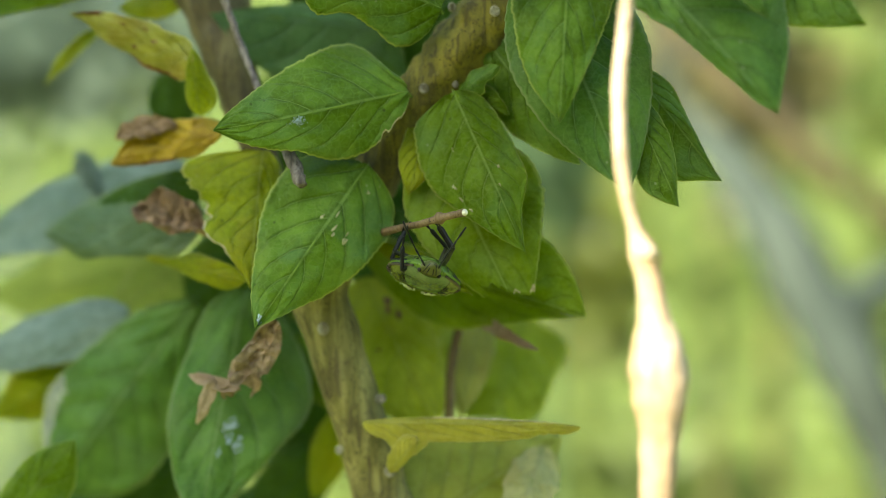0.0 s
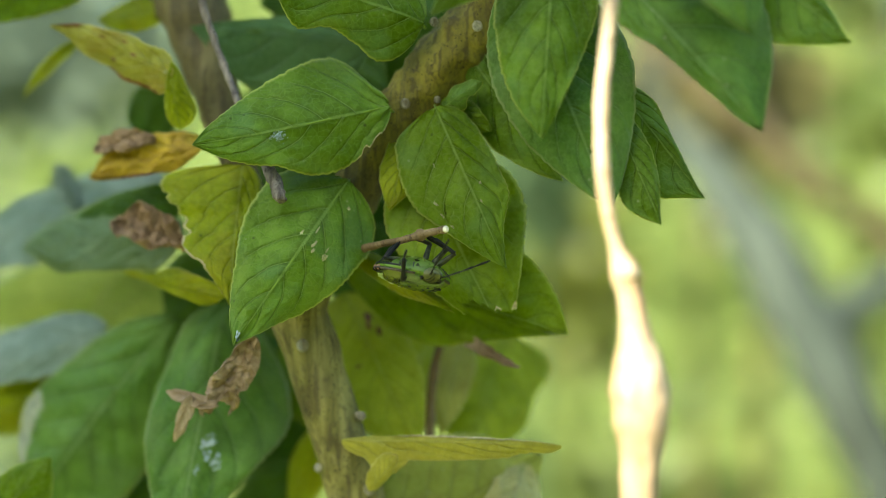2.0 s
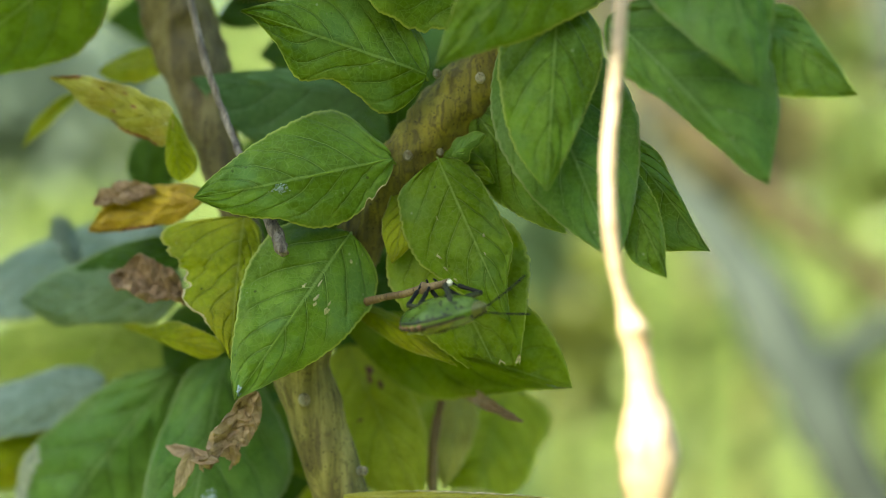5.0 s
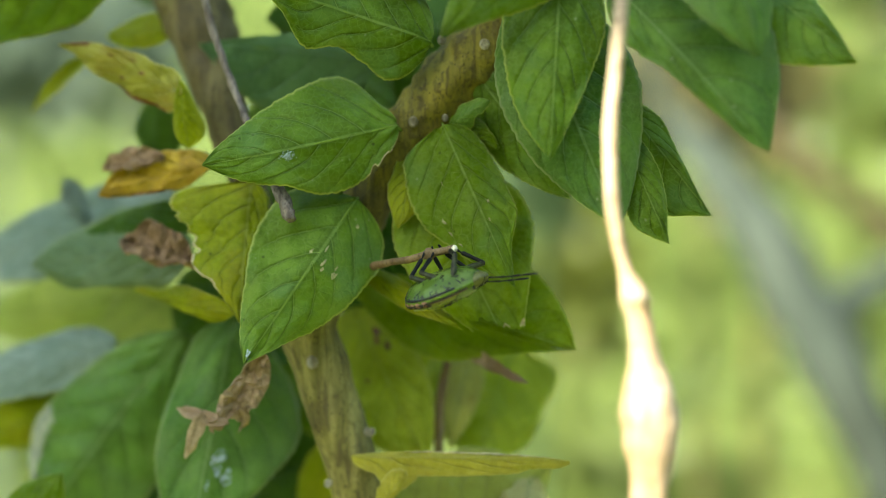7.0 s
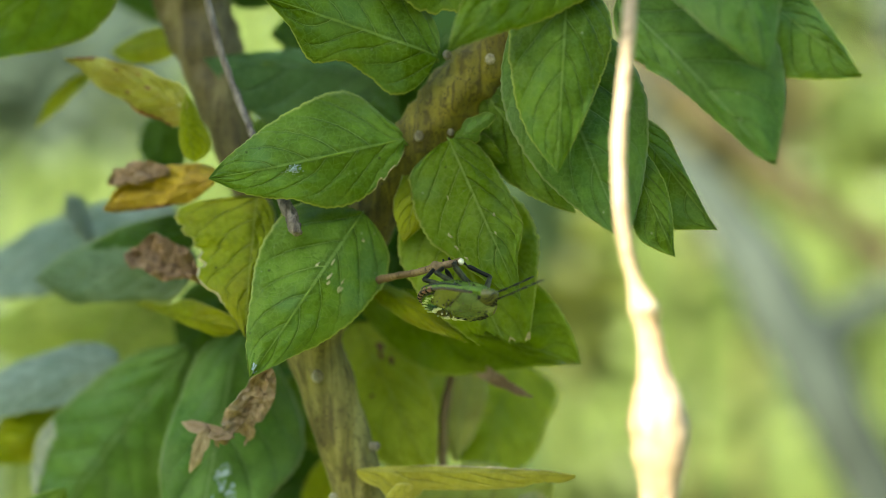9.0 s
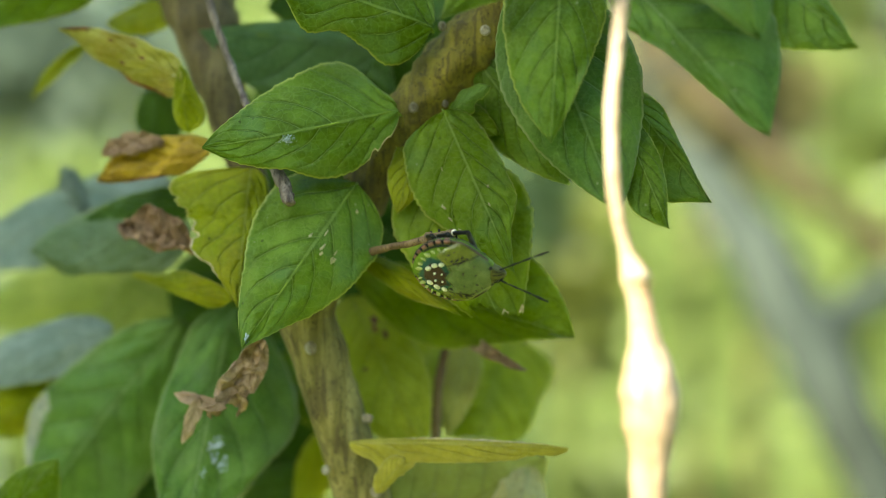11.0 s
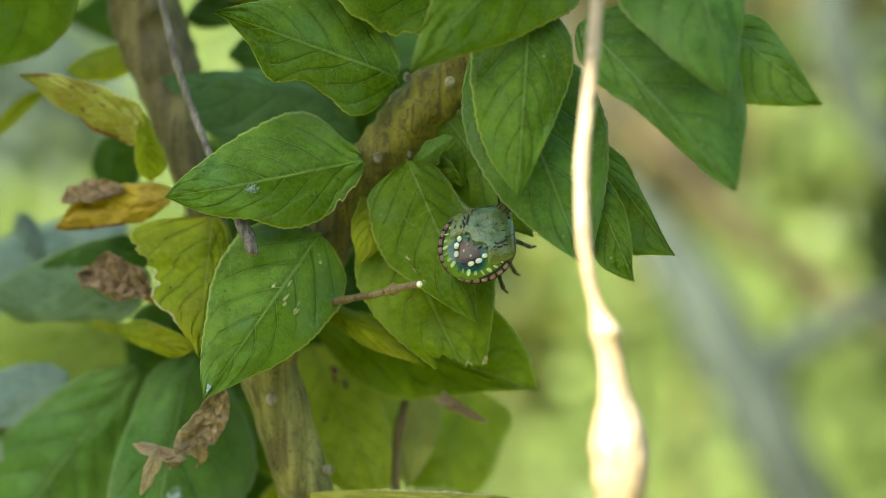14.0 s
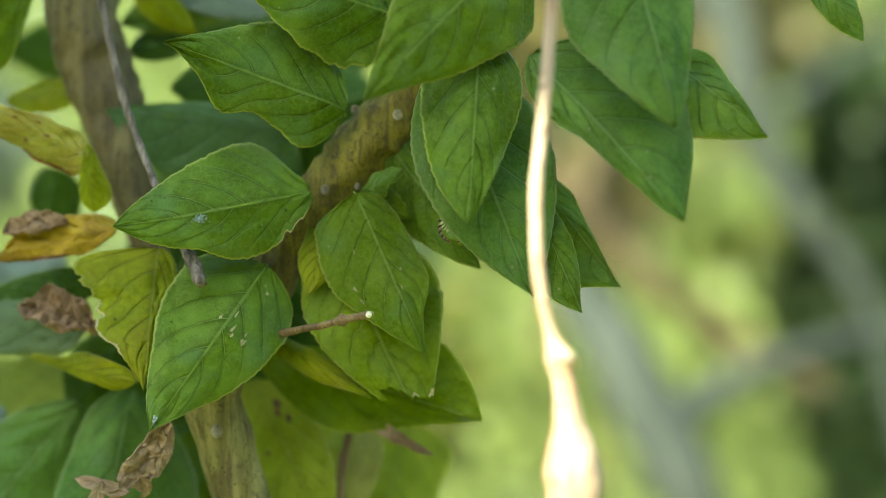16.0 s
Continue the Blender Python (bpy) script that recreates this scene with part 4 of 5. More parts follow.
leaf((-22.7, 226.0, -9.7), (-29.9, 228.0, -21.1), (2.8, 0.6, 0.35), (2.3, 0.55, 0.35), DEAD, shrub, roll=-12, fold=18, crumple=0.26, seed=43, bites=((0.80, 1, 0.5, 0.06), (0.9, -1, 0.6, 0.07), (0.55, -1, 0.3, 0.05)), wave=0.1, waves=3.0, cut=(0.93, 0.06, -0.2, 0.18), label="hanging curled brown dead leaf")
leaf((-27.7, 226.0, -19.2), (-35.4, 230.0, -17.5), (1.1, 0.5, 0.6), (0.9, 0.5, 0.5), DEAD, shrub, roll=10, fold=15, crumple=0.15, seed=72, rows=24, cols=6)
leaf((-31.5, 227.0, -17.6), (-34.1, 229.0, -24.3), (1.0, 0.3, 0.5), (0.9, 0.3, 0.5), DEAD, shrub, roll=-10, fold=15, crumple=0.15, seed=73, rows=24, cols=6)

# lower leaves behind the stem
leaf_blotched = leaf((-11.8, 249.0, -4.2), (-1.0, 236.0, -25.7), (5.5, 0.5, 0.6), (9.1, 0.4, 0.6), THIN, shrub, roll=-6, fold=-8, seed=44, label="yellow-green leaf with a brown blotch")
leaf((12.8, 264.0, -10.8), (7.0, 248.0, -27.1), (5.5, 8.0, 7.91, 7.33, 7.17, 6.3, 3.4), (4.2, 8.6, 11.6, 11.6, 10.25, 8.2, 5.2), OLIVE, shrub, roll=6, fold=-8, seed=45)
leaf((-3.6, 270.0, -7.3), (0.5, 256.0, -25.7), (4.1, 0.4, 0.6), (4.5, 0.4, 0.6), THIN, shrub, roll=6, fold=-8, seed=74)
leaf((5.8, 256.0, -10.4), (2.6, 244.0, -24.9), (3.0, 0.4, 0.7), (2.9, 0.3, 0.7), PALE, shrub, roll=6, fold=-8, seed=65)
leaf((4.7, 238.0, -9.5), (13.3, 232.0, -14.2), (0.7, 0.4, 0.6), (1.0, 0.4, 0.6), DEAD, shrub, roll=10, fold=20, crumple=0.3, seed=46)
leaf_edge_on = leaf((-11.2, 228.0, -23.9), (18.7, 224.0, -24.1), (0.9, 0.5, 0.6), (2.8, 0.2, 0.35), PALE, shrub, roll=-12, fold=-30, seed=47, bites=((0.21, 1, -0.9, 0.10), (0.85, 1, 0.3, 0.08)), wave=0.06, label="pale yellow leaf seen edge on")
leaf((-7.4, 229.0, -30.9), (-3.4, 226.0, -25.8), (1.9, 0.7, 0.4), (0.9, 0.5, 0.5), PALE, shrub, roll=0, fold=-10, seed=66, rows=20, cols=6)
leaf((-6.7, 234.0, -41.5), (17.4, 245.0, -27.7), (10.2, 0.5, 0.7), (6.5, 0.5, 0.6), OLIVEPALE, shrub, roll=-8, fold=-10, seed=48)
leaf((-14.9, 250.0, -24.7), (-20.0, 255.0, -38.7), (3.1, 0.4, 0.7), (3.1, 0.4, 0.7), THIN, shrub, roll=10, fold=-10, seed=49)
leaf((14.5, 241.0, -28.7), (10.3, 229.0, -37.9), (4.2, 0.3, 0.5), (3.6, 0.6, 0.35), CREAM, shrub, roll=0, fold=-18, crumple=0.08, seed=50, bites=((0.9, -1, 0.4, 0.1), (0.2, 1, 0.3, 0.12)), wave=0.08, label="bleached cream-coloured leaf")
leaf((-38.0, 262.0, -33.5), (-68.1, 268.0, -46.2), (5.4, 0.4, 0.8), (5.4, 0.4, 0.8), SHADE_GREEN, shrub, roll=8, fold=-10, seed=67)
leaf((-18.7, 262.0, -31.3), (-33.1, 266.0, -48.5), (5.4, 0.4, 0.8), (5.4, 0.4, 0.8), SHADE_GREEN, shrub, roll=8, fold=-10, seed=68)
# inner leaves, most in the dark green that stands in for shade
leaf((1.0, 242.0, 36.1), (-11.5, 247.0, 25.4), (5.5, 0.45, 0.7), (5.0, 0.45, 0.7), SHADE_GREEN, shrub, roll=12, seed=77)
leaf((-11.0, 251.0, 43.7), (-23.8, 255.0, 36.6), (4.0, 0.45, 0.7), (4.0, 0.45, 0.7), SHADE_GREEN, shrub, roll=8, seed=78)
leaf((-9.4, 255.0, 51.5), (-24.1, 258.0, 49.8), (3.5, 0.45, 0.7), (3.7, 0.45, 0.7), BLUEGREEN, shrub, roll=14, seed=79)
leaf((-3.4, 240.0, 42.0), (-10.2, 246.0, 27.3), (4.0, 0.4, 0.8), (4.6, 0.4, 0.8), SHADE_GREEN, shrub, roll=10, seed=75)
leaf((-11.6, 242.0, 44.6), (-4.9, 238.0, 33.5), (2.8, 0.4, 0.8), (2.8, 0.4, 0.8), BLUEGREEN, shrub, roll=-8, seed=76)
leaf((-21.2, 254.0, 20.9), (-32.1, 258.0, 9.8), (6.5, 0.4, 0.8), (6.5, 0.4, 0.8), SHADE_GREEN, shrub, roll=15, seed=52)
leaf((-12.3, 250.0, 17.2), (-22.9, 254.0, 1.8), (6.5, 0.4, 0.8), (6.5, 0.4, 0.8), SHADE_GREEN, shrub, roll=-10, seed=53)
leaf((-5.4, 248.0, 5.2), (-12.4, 252.0, -8.5), (6.4, 0.4, 0.8), (6.4, 0.4, 0.8), SHADE_GREEN, shrub, roll=10, seed=54)
leaf((-31.4, 252.0, 0.9), (-40.0, 258.0, -10.5), (5.6, 0.4, 0.8), (5.6, 0.4, 0.8), SHADE_GREEN, shrub, roll=10, seed=55)
leaf((-42.7, 258.0, 27.4), (-43.3, 262.0, 16.7), (4.4, 0.4, 0.6), (3.6, 0.4, 0.6), SHADE_GREEN, shrub, roll=10, seed=56)
leaf((-16.5, 262.0, -14.2), (-27.6, 266.0, -32.6), (7.7, 0.4, 0.8), (7.7, 0.4, 0.8), SHADE_GREEN, shrub, roll=10, seed=57)

# marks on single leaves
dots = random.Random(5)
for i in range(130):
    blemish(leaf_mould, dots.gauss(0.587, 0.016), dots.gauss(-0.17, 0.055), dots.uniform(0.002, 0.005), dots.uniform(0.006, 0.018), FLUFF, i)
for i in range(12):
    blemish(leaf_scratched, dots.gauss(0.95, 0.015), dots.gauss(0.0, 0.35), dots.uniform(0.005, 0.010), dots.uniform(0.06, 0.15), FLUFF, i)
for t, v, dt, dv, turn in ((0.357, 0.12, 0.022, 0.03, 0.9), (0.302, -0.06, 0.028, 0.025, -0.5), (0.377, -0.16, 0.030, 0.035, -0.3), (0.405, -0.20, 0.020, 0.04, 0.2), (0.393, -0.43, 0.024, 0.06, 0.2), (0.357, -0.40, 0.020, 0.03, 0.1), (0.115, -0.32, 0.012, 0.05, 0.1), (0.05, -0.6, 0.008, 0.02, 0.2)):
    blemish(leaf_scratched, t, v, dt, dv, SCRATCH, t * 50, turn)
for t, v, dt, dv in ((0.50, 0.66, 0.022, 0.03), (0.58, 0.74, 0.02, 0.03), (0.66, 0.78, 0.018, 0.03), (0.5, -0.3, 0.012, 0.06), (0.6, -0.12, 0.012, 0.05), (0.3, 0.4, 0.02, 0.015)):
    blemish(leaf_light, t, v, dt, dv, SCRATCH, t * 40)
for t, v, dt, dv in ((0.63, -0.26, 0.035, 0.10), (0.60, -0.12, 0.02, 0.06), (0.66, -0.40, 0.02, 0.07), (0.57, -0.2, 0.015, 0.05), (0.7, -0.1, 0.012, 0.05)):
    for i in range(7):
        blemish(leaf_spotted, dots.gauss(t, dt * 0.7), dots.gauss(v, dv * 0.7), dt * dots.uniform(0.2, 0.6), dv * dots.uniform(0.2, 0.6), FLUFF, t * 40 + i)
blemish(leaf_blotched, 0.21, -0.32, 0.040, 0.16, BLOTCH, 3)
blemish(leaf_blotched, 0.27, -0.20, 0.045, 0.09, BLOTCH, 4, 0.5)
blemish(leaf_blotched, 0.32, -0.40, 0.045, 0.08, BLOTCH, 6, -0.6)
blemish(leaf_blotched, 0.46, 0.30, 0.012, 0.05, BLOTCH, 7)
for t, v in ((0.35, 0.2), (0.5, -0.4), (0.62, 0.5), (0.45, 0.6)):
    blemish(leaf_yellowing, t, v, 0.03, 0.10, BLOTCH, t * 30)
dry_edge(leaf_yellowing, 0.10, 0.55, -1, 0.22, BLOTCH, 1)
dry_edge(leaf_yellowing, 0.80, 0.99, 1, 0.5, BLOTCH, 2)
dry_edge(leaf_torn, 0.965, 0.995, -1, 0.4, DRYEDGE, 4)
blemish(leaf_torn, 0.985, -0.25, 0.012, 0.14, CREAM, 2)
dry_edge(leaf_eaten, 0.38, 0.62, 1, 0.07, CREAM, 5)
dry_edge(leaf_eaten, 0.62, 0.8, 1, 0.13, CREAM, 6)
# grey strip paints a whitish sheen on the broad leaf's margin
dry_edge(leaf_broad, 0.62, 0.985, 1, 0.45, GREYEDGE, 7)
dry_edge(leaf_orange, 0.4, 0.99, -1, 0.2, BLOTCH, 8)
dry_edge(leaf_mould, 0.01, 0.22, -1, 0.06, DRYEDGE, 9)
dry_edge(leaf_below, 0.85, 0.99, 1, 0.2, GREYEDGE, 10)

# leaves deep in the shrub; the dark green puts its shade into their colour
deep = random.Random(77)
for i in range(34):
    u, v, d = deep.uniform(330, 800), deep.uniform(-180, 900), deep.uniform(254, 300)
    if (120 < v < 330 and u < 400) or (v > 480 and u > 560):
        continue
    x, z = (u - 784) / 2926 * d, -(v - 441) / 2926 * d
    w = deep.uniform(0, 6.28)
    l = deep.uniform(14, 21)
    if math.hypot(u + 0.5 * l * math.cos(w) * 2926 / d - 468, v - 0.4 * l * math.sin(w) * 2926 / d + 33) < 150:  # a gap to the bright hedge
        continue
    leaf((x, d, z), (x + l * math.cos(w), d + deep.uniform(-6, 4), z + l * math.sin(w) * 0.8), (l * 0.3, 0.4, 0.9), (l * 0.3, 0.4, 0.9), deep.choice((SHADE_GREEN, SHADE_GREEN, GREEN)), shrub,
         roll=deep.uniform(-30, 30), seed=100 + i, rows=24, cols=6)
dry_edge(leaf_edge_on, 0.25, 0.97, -1, 0.35, DRYEDGE, 11)


# ---- the stink bug nymph ----
def attitude(at, heading, back):
    """A pose at millimetres, x along heading, z along the back's direction."""
    x = Vector(heading).normalized()
    z = Vector(back)
    z = (z - x * z.dot(x)).normalized()
    y = z.cross(x)
    m = Matrix((x, y, z)).transposed().to_4x4()
    m.translation = mm(*at)
    return m


def shell_material():
    """Abdomen: maroon middle, blue-green ring, green sides; pale green belly."""
    m = Nodes("abdomen_skin")
    obj = m.coords("Object")
    s = m.add("SeparateXYZ", {0: obj})
    x, y, z = s.outputs
    dx = m.math('DIVIDE', m.math('ADD', x, 0.0024), 0.0015)
    dy = m.math('DIVIDE', y, 0.0019)
    d = m.math('SQRT', m.math('ADD', m.math('MULTIPLY', dx, dx), m.math('MULTIPLY', dy, dy)))
    d = m.math('ADD', d, m.math('MULTIPLY', m.math('SUBTRACT', m.noise(900.0, 3.0, obj), 0.5), 0.5))
    c = m.mix(m.ramp(d, 0.85, 1.08), rgb(0.030, 0.010, 0.010), rgb(0.010, 0.068, 0.066))
    c = m.mix(m.ramp(d, 1.22, 1.55), c, rgb(0.11, 0.19, 0.020))
    c = m.mix(m.math('MULTIPLY', m.ramp(m.noise(2200.0, 2.0, obj), 0.6, 0.68), 0.6), c, rgb(0.01, 0.02, 0.01))
    belly = m.mix(m.math('MULTIPLY', m.ramp(m.noise(1500.0, 2.0, obj), 0.59, 0.63), 0.9), m.mix(m.ramp(m.noise(500.0, 2.0, obj), 0.4, 0.6), rgb(0.070, 0.118, 0.016), rgb(0.115, 0.175, 0.036)), rgb(0.022, 0.024, 0.008))
    c = m.mix(m.ramp(z, -0.0006, -0.0002), belly, c)
    b = m.add("Bump", {"Height": m.noise(3000.0, 2.0, obj), "Strength": 0.2, "Distance": 0.0001}).outputs[0]
    return m.finish(m.add("BsdfPrincipled", {"Base Color": c, "Roughness": 0.20, "Specular IOR Level": 0.35, "Normal": b}).outputs[0])


def thorax_material():
    """A sheened grey-green shield between olive-yellow wing pads, brownish towards its margin."""
    m = Nodes("thorax_skin")
    obj = m.coords("Object")
    s = m.add("SeparateXYZ", {0: obj})
    x, y, z = s.outputs
    wob = m.math('MULTIPLY', m.math('SUBTRACT', m.noise(700.0, 3.0, obj), 0.5), 0.0007)
    side = m.math('ADD', m.math('ABSOLUTE', y), wob)
    edge = m.math('ADD', 0.0023, m.math('MULTIPLY', x, 0.22))
    c = m.mix(m.ramp(m.noise(600.0, 3.0, obj), 0.35, 0.65), rgb(0.056, 0.100, 0.030), rgb(0.100, 0.150, 0.052))
    pad = m.ramp(m.math('SUBTRACT', side, edge), -0.0003, 0.0003)
    c = m.mix(pad, c, m.mix(m.noise(900.0, 2.0, obj), rgb(0.085, 0.108, 0.012), rgb(0.14, 0.16, 0.020)))
    fine = m.noise(5200.0, 2.0, obj)
    c = m.mix(m.math('MULTIPLY', m.ramp(fine, 0.5, 0.7), 0.35), c, rgb(0.02, 0.035, 0.012))
    seam = m.math('SUBTRACT', 1.0, m.ramp(m.math('ABSOLUTE', m.math('SUBTRACT', side, edge)), 0.00004, 0.00014))
    c = m.mix(m.math('MULTIPLY', seam, 0.7), c, rgb(0.015, 0.02, 0.01))
    b = m.add("Bump", {"Height": m.math('ADD', fine, m.math('MULTIPLY', m.noise(900.0, 2.0, obj), 3.0)), "Strength": 0.55, "Distance": 0.00014}).outputs[0]
    return m.finish(m.add("BsdfPrincipled", {"Base Color": c, "Roughness": 0.18, "Specular IOR Level": 0.5, "Coat Weight": 0.5, "Coat Roughness": 0.12, "Normal": b}).outputs[0])


BUG_BLACK = plain("bug_black", (0.007, 0.007, 0.008), 0.45, 0.3, 3000.0, spec=0.25)
BUG_WHITE = plain("bug_white_spot", (0.62, 0.64, 0.52), 0.45, 0.12, 3000.0)
BUG_LIME = plain("bug_lime_spot", (0.36, 0.42, 0.17), 0.45, 0.15, 3000.0)
BUG_PINK = plain("bug_pink_margin", (0.22, 0.105, 0.072), 0.45, 0.2, 3000.0)
BUG_RIM = plain("bug_brown_rim", (0.055, 0.038, 0.014), 0.4, 0.3, 3000.0)
BUG_HEAD = plain("bug_head", (0.090, 0.096, 0.020), 0.32, 0.25, 2500.0)
BUG_FEMUR = plain("bug_femur", (0.026, 0.030, 0.013), 0.4, 0.9, 1500.0, spec=0.25)


def half_width(x):
    """Half the body's breadth, in millimetres, x millimetres ahead of its middle."""
    if x < -0.6:
        return 4.75 * math.sqrt(max(0.0, 1 - ((x + 0.6) / 4.9) ** 2))
    if x < 1.0:
        return 4.75 - 0.2 * ((x + 0.6) / 1.6) ** 2
    return max(0.05, 4.55 - 3.0 * ((x - 1.0) / 3.6) ** 1.25)


def dome(x, v):
    return 1.75 * math.sqrt(max(0.0, 1 - ((x + 0.5) / 5.6) ** 2)) * (1 - abs(v) ** 2.3) ** 0.75


def build_bug():
    bug = tagged(new("stink_bug_nymph"), "green stink bug nymph with white spots and dark legs", "bug")
    # abdomen and belly in one closed body
    bm = bmesh.new()
    n, k = 30, 18
    xs = [-0.6 - 4.9 * math.cos(math.pi / 2 * i / 14) for i in range(15)] + [-0.6 + 5.2 * math.sin(math.pi / 2 * i / 14) for i in range(1, 15)]
    up, low = [], []
    for x in xs:
        h = max(half_width(x), 0.05)
        a, b = [], []
        for j in range(k + 1):
            v = math.sin(math.pi / 2 * (-1 + 2 * j / k))
            y = h * v
            a.append(bm.verts.new((x / 1000, y / 1000, (dome(x, v) * (1 - 0.12 * (abs(v) > 0.8))) / 1000 - 0.0001)))
            sink = 2.0 * math.sqrt(max(0.0, 1 - ((x + 0.3) / 5.4) ** 2)) * (1 - abs(v) ** 2.0) ** 0.8
            b.append(bm.verts.new((x / 1000, y / 1000, -sink / 1000 - 0.00022)))
        up.append(a)
        low.append(b)
    for i in range(len(xs) - 1):
        for j in range(k):
            bm.faces.new((up[i][j], up[i + 1][j], up[i + 1][j + 1], up[i][j + 1]))
            bm.faces.new((low[i][j], low[i][j + 1], low[i + 1][j + 1], low[i + 1][j]))
        for j in (0, k):
            bm.faces.new((up[i][j], low[i][j], low[i + 1][j], up[i + 1][j]))
    bm.faces.new(up[-1] + low[-1][::-1])
    bmesh.ops.recalc_face_normals(bm, faces=bm.faces[:])
    part("abdomen", bm, shell_material(), bug, "maroon-centred abdomen with a pale green belly")
    # thorax with wing pads, a shell a little proud of the body
    bm = bmesh.new()
    grid = []
    for i in range(17):
        f = i / 16
        row = []
        for j in range(25):
            v = -1 + 2 * j / 24
            av = abs(v)
            rear = -0.2 - 1.0 * max(0, 1 - av / 0.28) - 1.9 * max(0, 1 - abs(av - 0.66) / 0.4) + 0.9 * max(0, av - 0.8) / 0.2
            x = rear + (4.35 - rear) * f
            h = half_width(x)
            z = dome(x, v * 0.97) + 0.13 + 0.06 * math.sin(f * 9)
            if i in (0,):
                z -= 0.18
            row.append(bm.verts.new((x / 1000, v * h * 0.985 / 1000, z / 1000)))
        grid.append(row)
    for i in range(16):
        for j in range(24):
            bm.faces.new((grid[i][j], grid[i + 1][j], grid[i + 1][j + 1], grid[i][j + 1]))
    bmesh.ops.recalc_face_normals(bm, faces=bm.faces[:])
    part("thorax", bm, thorax_material(), bug, "olive green thorax with black dots")
    # head with a black-lined face
    bm = bmesh.new()
    blob(bm, Vector((0.0043, 0, 0.00002)), (0.00175, 0.00155, 0.00092), None, 24, 16)
    for v in bm.verts:
        if v.co.x > 0.0042:
            v.co.y *= 1 - 0.52 * (v.co.x - 0.0042) / 0.0019
            v.co.z -= 0.00018 * (v.co.x - 0.0042) / 0.0019
    head = part("head", bm, BUG_HEAD, bug, "olive head with black lines")

    def on_head(x, y):
        """A point on the head's upper and front face: x from its rear to its snout."""
        w = radians(20 + 180 * x)
        return Vector((0.0043 - 0.00180 * math.cos(w) * math.cos(y), 0.00130 * math.sin(y), 0.00002 + 0.00092 * math.sin(w) * math.cos(y)))

    for y0, y1, y2 in ((-0.22, -0.28, -0.10), (0.22, 0.28, 0.10), (-0.80, -0.62, -0.30), (0.80, 0.62, 0.30)):
        bm = bmesh.new()
        tube(bm, [(on_head(0.15, y0), 0.00003), (on_head(0.6, y1), 0.00007), (on_head(1.0, y2), 0.00006)], 5, 6)
        part("face_line", bm, BUG_BLACK, head)
    for s in (-1, 1):
        bm = bmesh.new()
        blob(bm, Vector((0.0042, s * 0.00125, 0.0005)), (0.00036, 0.00030, 0.00034), None, 10, 8)
        part("eye", bm, BUG_BLACK, bug)
    # margin plates all round, black gaps between them, a black inner line, pale spots inside
    for s in (-1, 1):
        for i in range(11):
            w = radians(8 + i * 13.2)
            def rim(w, k):
                x = -0.6 - 4.85 * math.cos(w) if w < math.pi / 2 else -0.6 - 5.1 * math.cos(w)
                return x * k - 0.6 * (1 - k), s * half_width(x) * k
            x, y = rim(w, 0.955)
            xa, ya = rim(w - 0.05, 0.955)
            xb, yb = rim(w + 0.05, 0.955)
            ang = math.atan2(yb - ya, xb - xa)
            if i > 6:
                continue
            bm = bmesh.new()
            blob(bm, Vector(), (1, 1, 1), None, 12, 8)
            for q in bm.verts:
                q.co = Vector([math.copysign(abs(k) ** 0.6, k) for k in q.co]) * 0.92
            bmesh.ops.transform(bm, verts=bm.verts[:], matrix=Matrix.Translation((x / 1000, y / 1000, 0.00008)) @ Matrix.Rotation(ang, 4, 'Z') @ Matrix.Diagonal((0.00048, 0.00034, 0.00038, 1)))
            part("margin_plate", bm, BUG_PINK, bug)
            x, y = rim(w + radians(6.6), 0.95)
            bm = bmesh.new()
            blob(bm, Vector((x / 1000, y / 1000, 0.00027)), (0.00010, 0.00042, 0.00025), Matrix.Rotation(ang + 0.06, 4, 'Z'), 8, 6)
            part("margin_gap", bm, BUG_BLACK, bug)
            if i < 7:
                x, y = rim(w, 0.80)
                bm = bmesh.new()
                blob(bm, Vector((x / 1000, y / 1000, (dome(x, abs(y) / max(half_width(x), 0.1)) - 0.0) / 1000)), (0.00020 + 0.00008 * math.sin(i * 2.1 + s), 0.00040 + 0.0001 * math.sin(i * 3.7 + 2 * s), 0.00012), Matrix.Rotation(ang + 0.3 + 0.25 * math.sin(i * 5.1), 4, 'Z'), 10, 6)
                part("spot", bm, BUG_LIME, bug)
        bm = bmesh.new()
        line = [rim(radians(92 + 7 * j), 0.975) for j in range(10)]
        tube(bm, [(Vector((x / 1000, y / 1000, 0.0002)), 0.00020) for x, y in line], 3, 6)
        part("rim", bm, BUG_RIM, bug)
        bm = bmesh.new()
        line = [rim(radians(92 + 7 * j), 1.0) for j in range(10)]
        tube(bm, [(Vector((x / 1000, y / 1000, 0.0001)), 0.00008) for x, y in line], 3, 6)
        part("rim_line", bm, BUG_BLACK, bug)
        bm = bmesh.new()
        line = [rim(radians(2 + 10 * j), 1.01) for j in range(10)]
        tube(bm, [(Vector((x / 1000, y / 1000, 0.00016)), 0.00010) for x, y in line], 3, 6)
        part("rim_line", bm, BUG_BLACK, bug)
        bm = bmesh.new()
        line = [rim(radians(3 + 12 * j), 0.955) for j in range(12)]
        tube(bm, [(Vector((x / 1000, y / 1000, -0.00042)), 0.00019) for x, y in line], 3, 6)
        part("belly_line", bm, BUG_BLACK, bug)
        for j in range(6):
            bm = bmesh.new()
            ray = []
            for k in (0.84, 0.87, 0.90, 0.93, 0.96):
                x, y = rim(radians(22 + 24 * j + 14 * (k - 0.5)), k)
                v = min(0.99, abs(y) / max(half_width(x), 0.1))
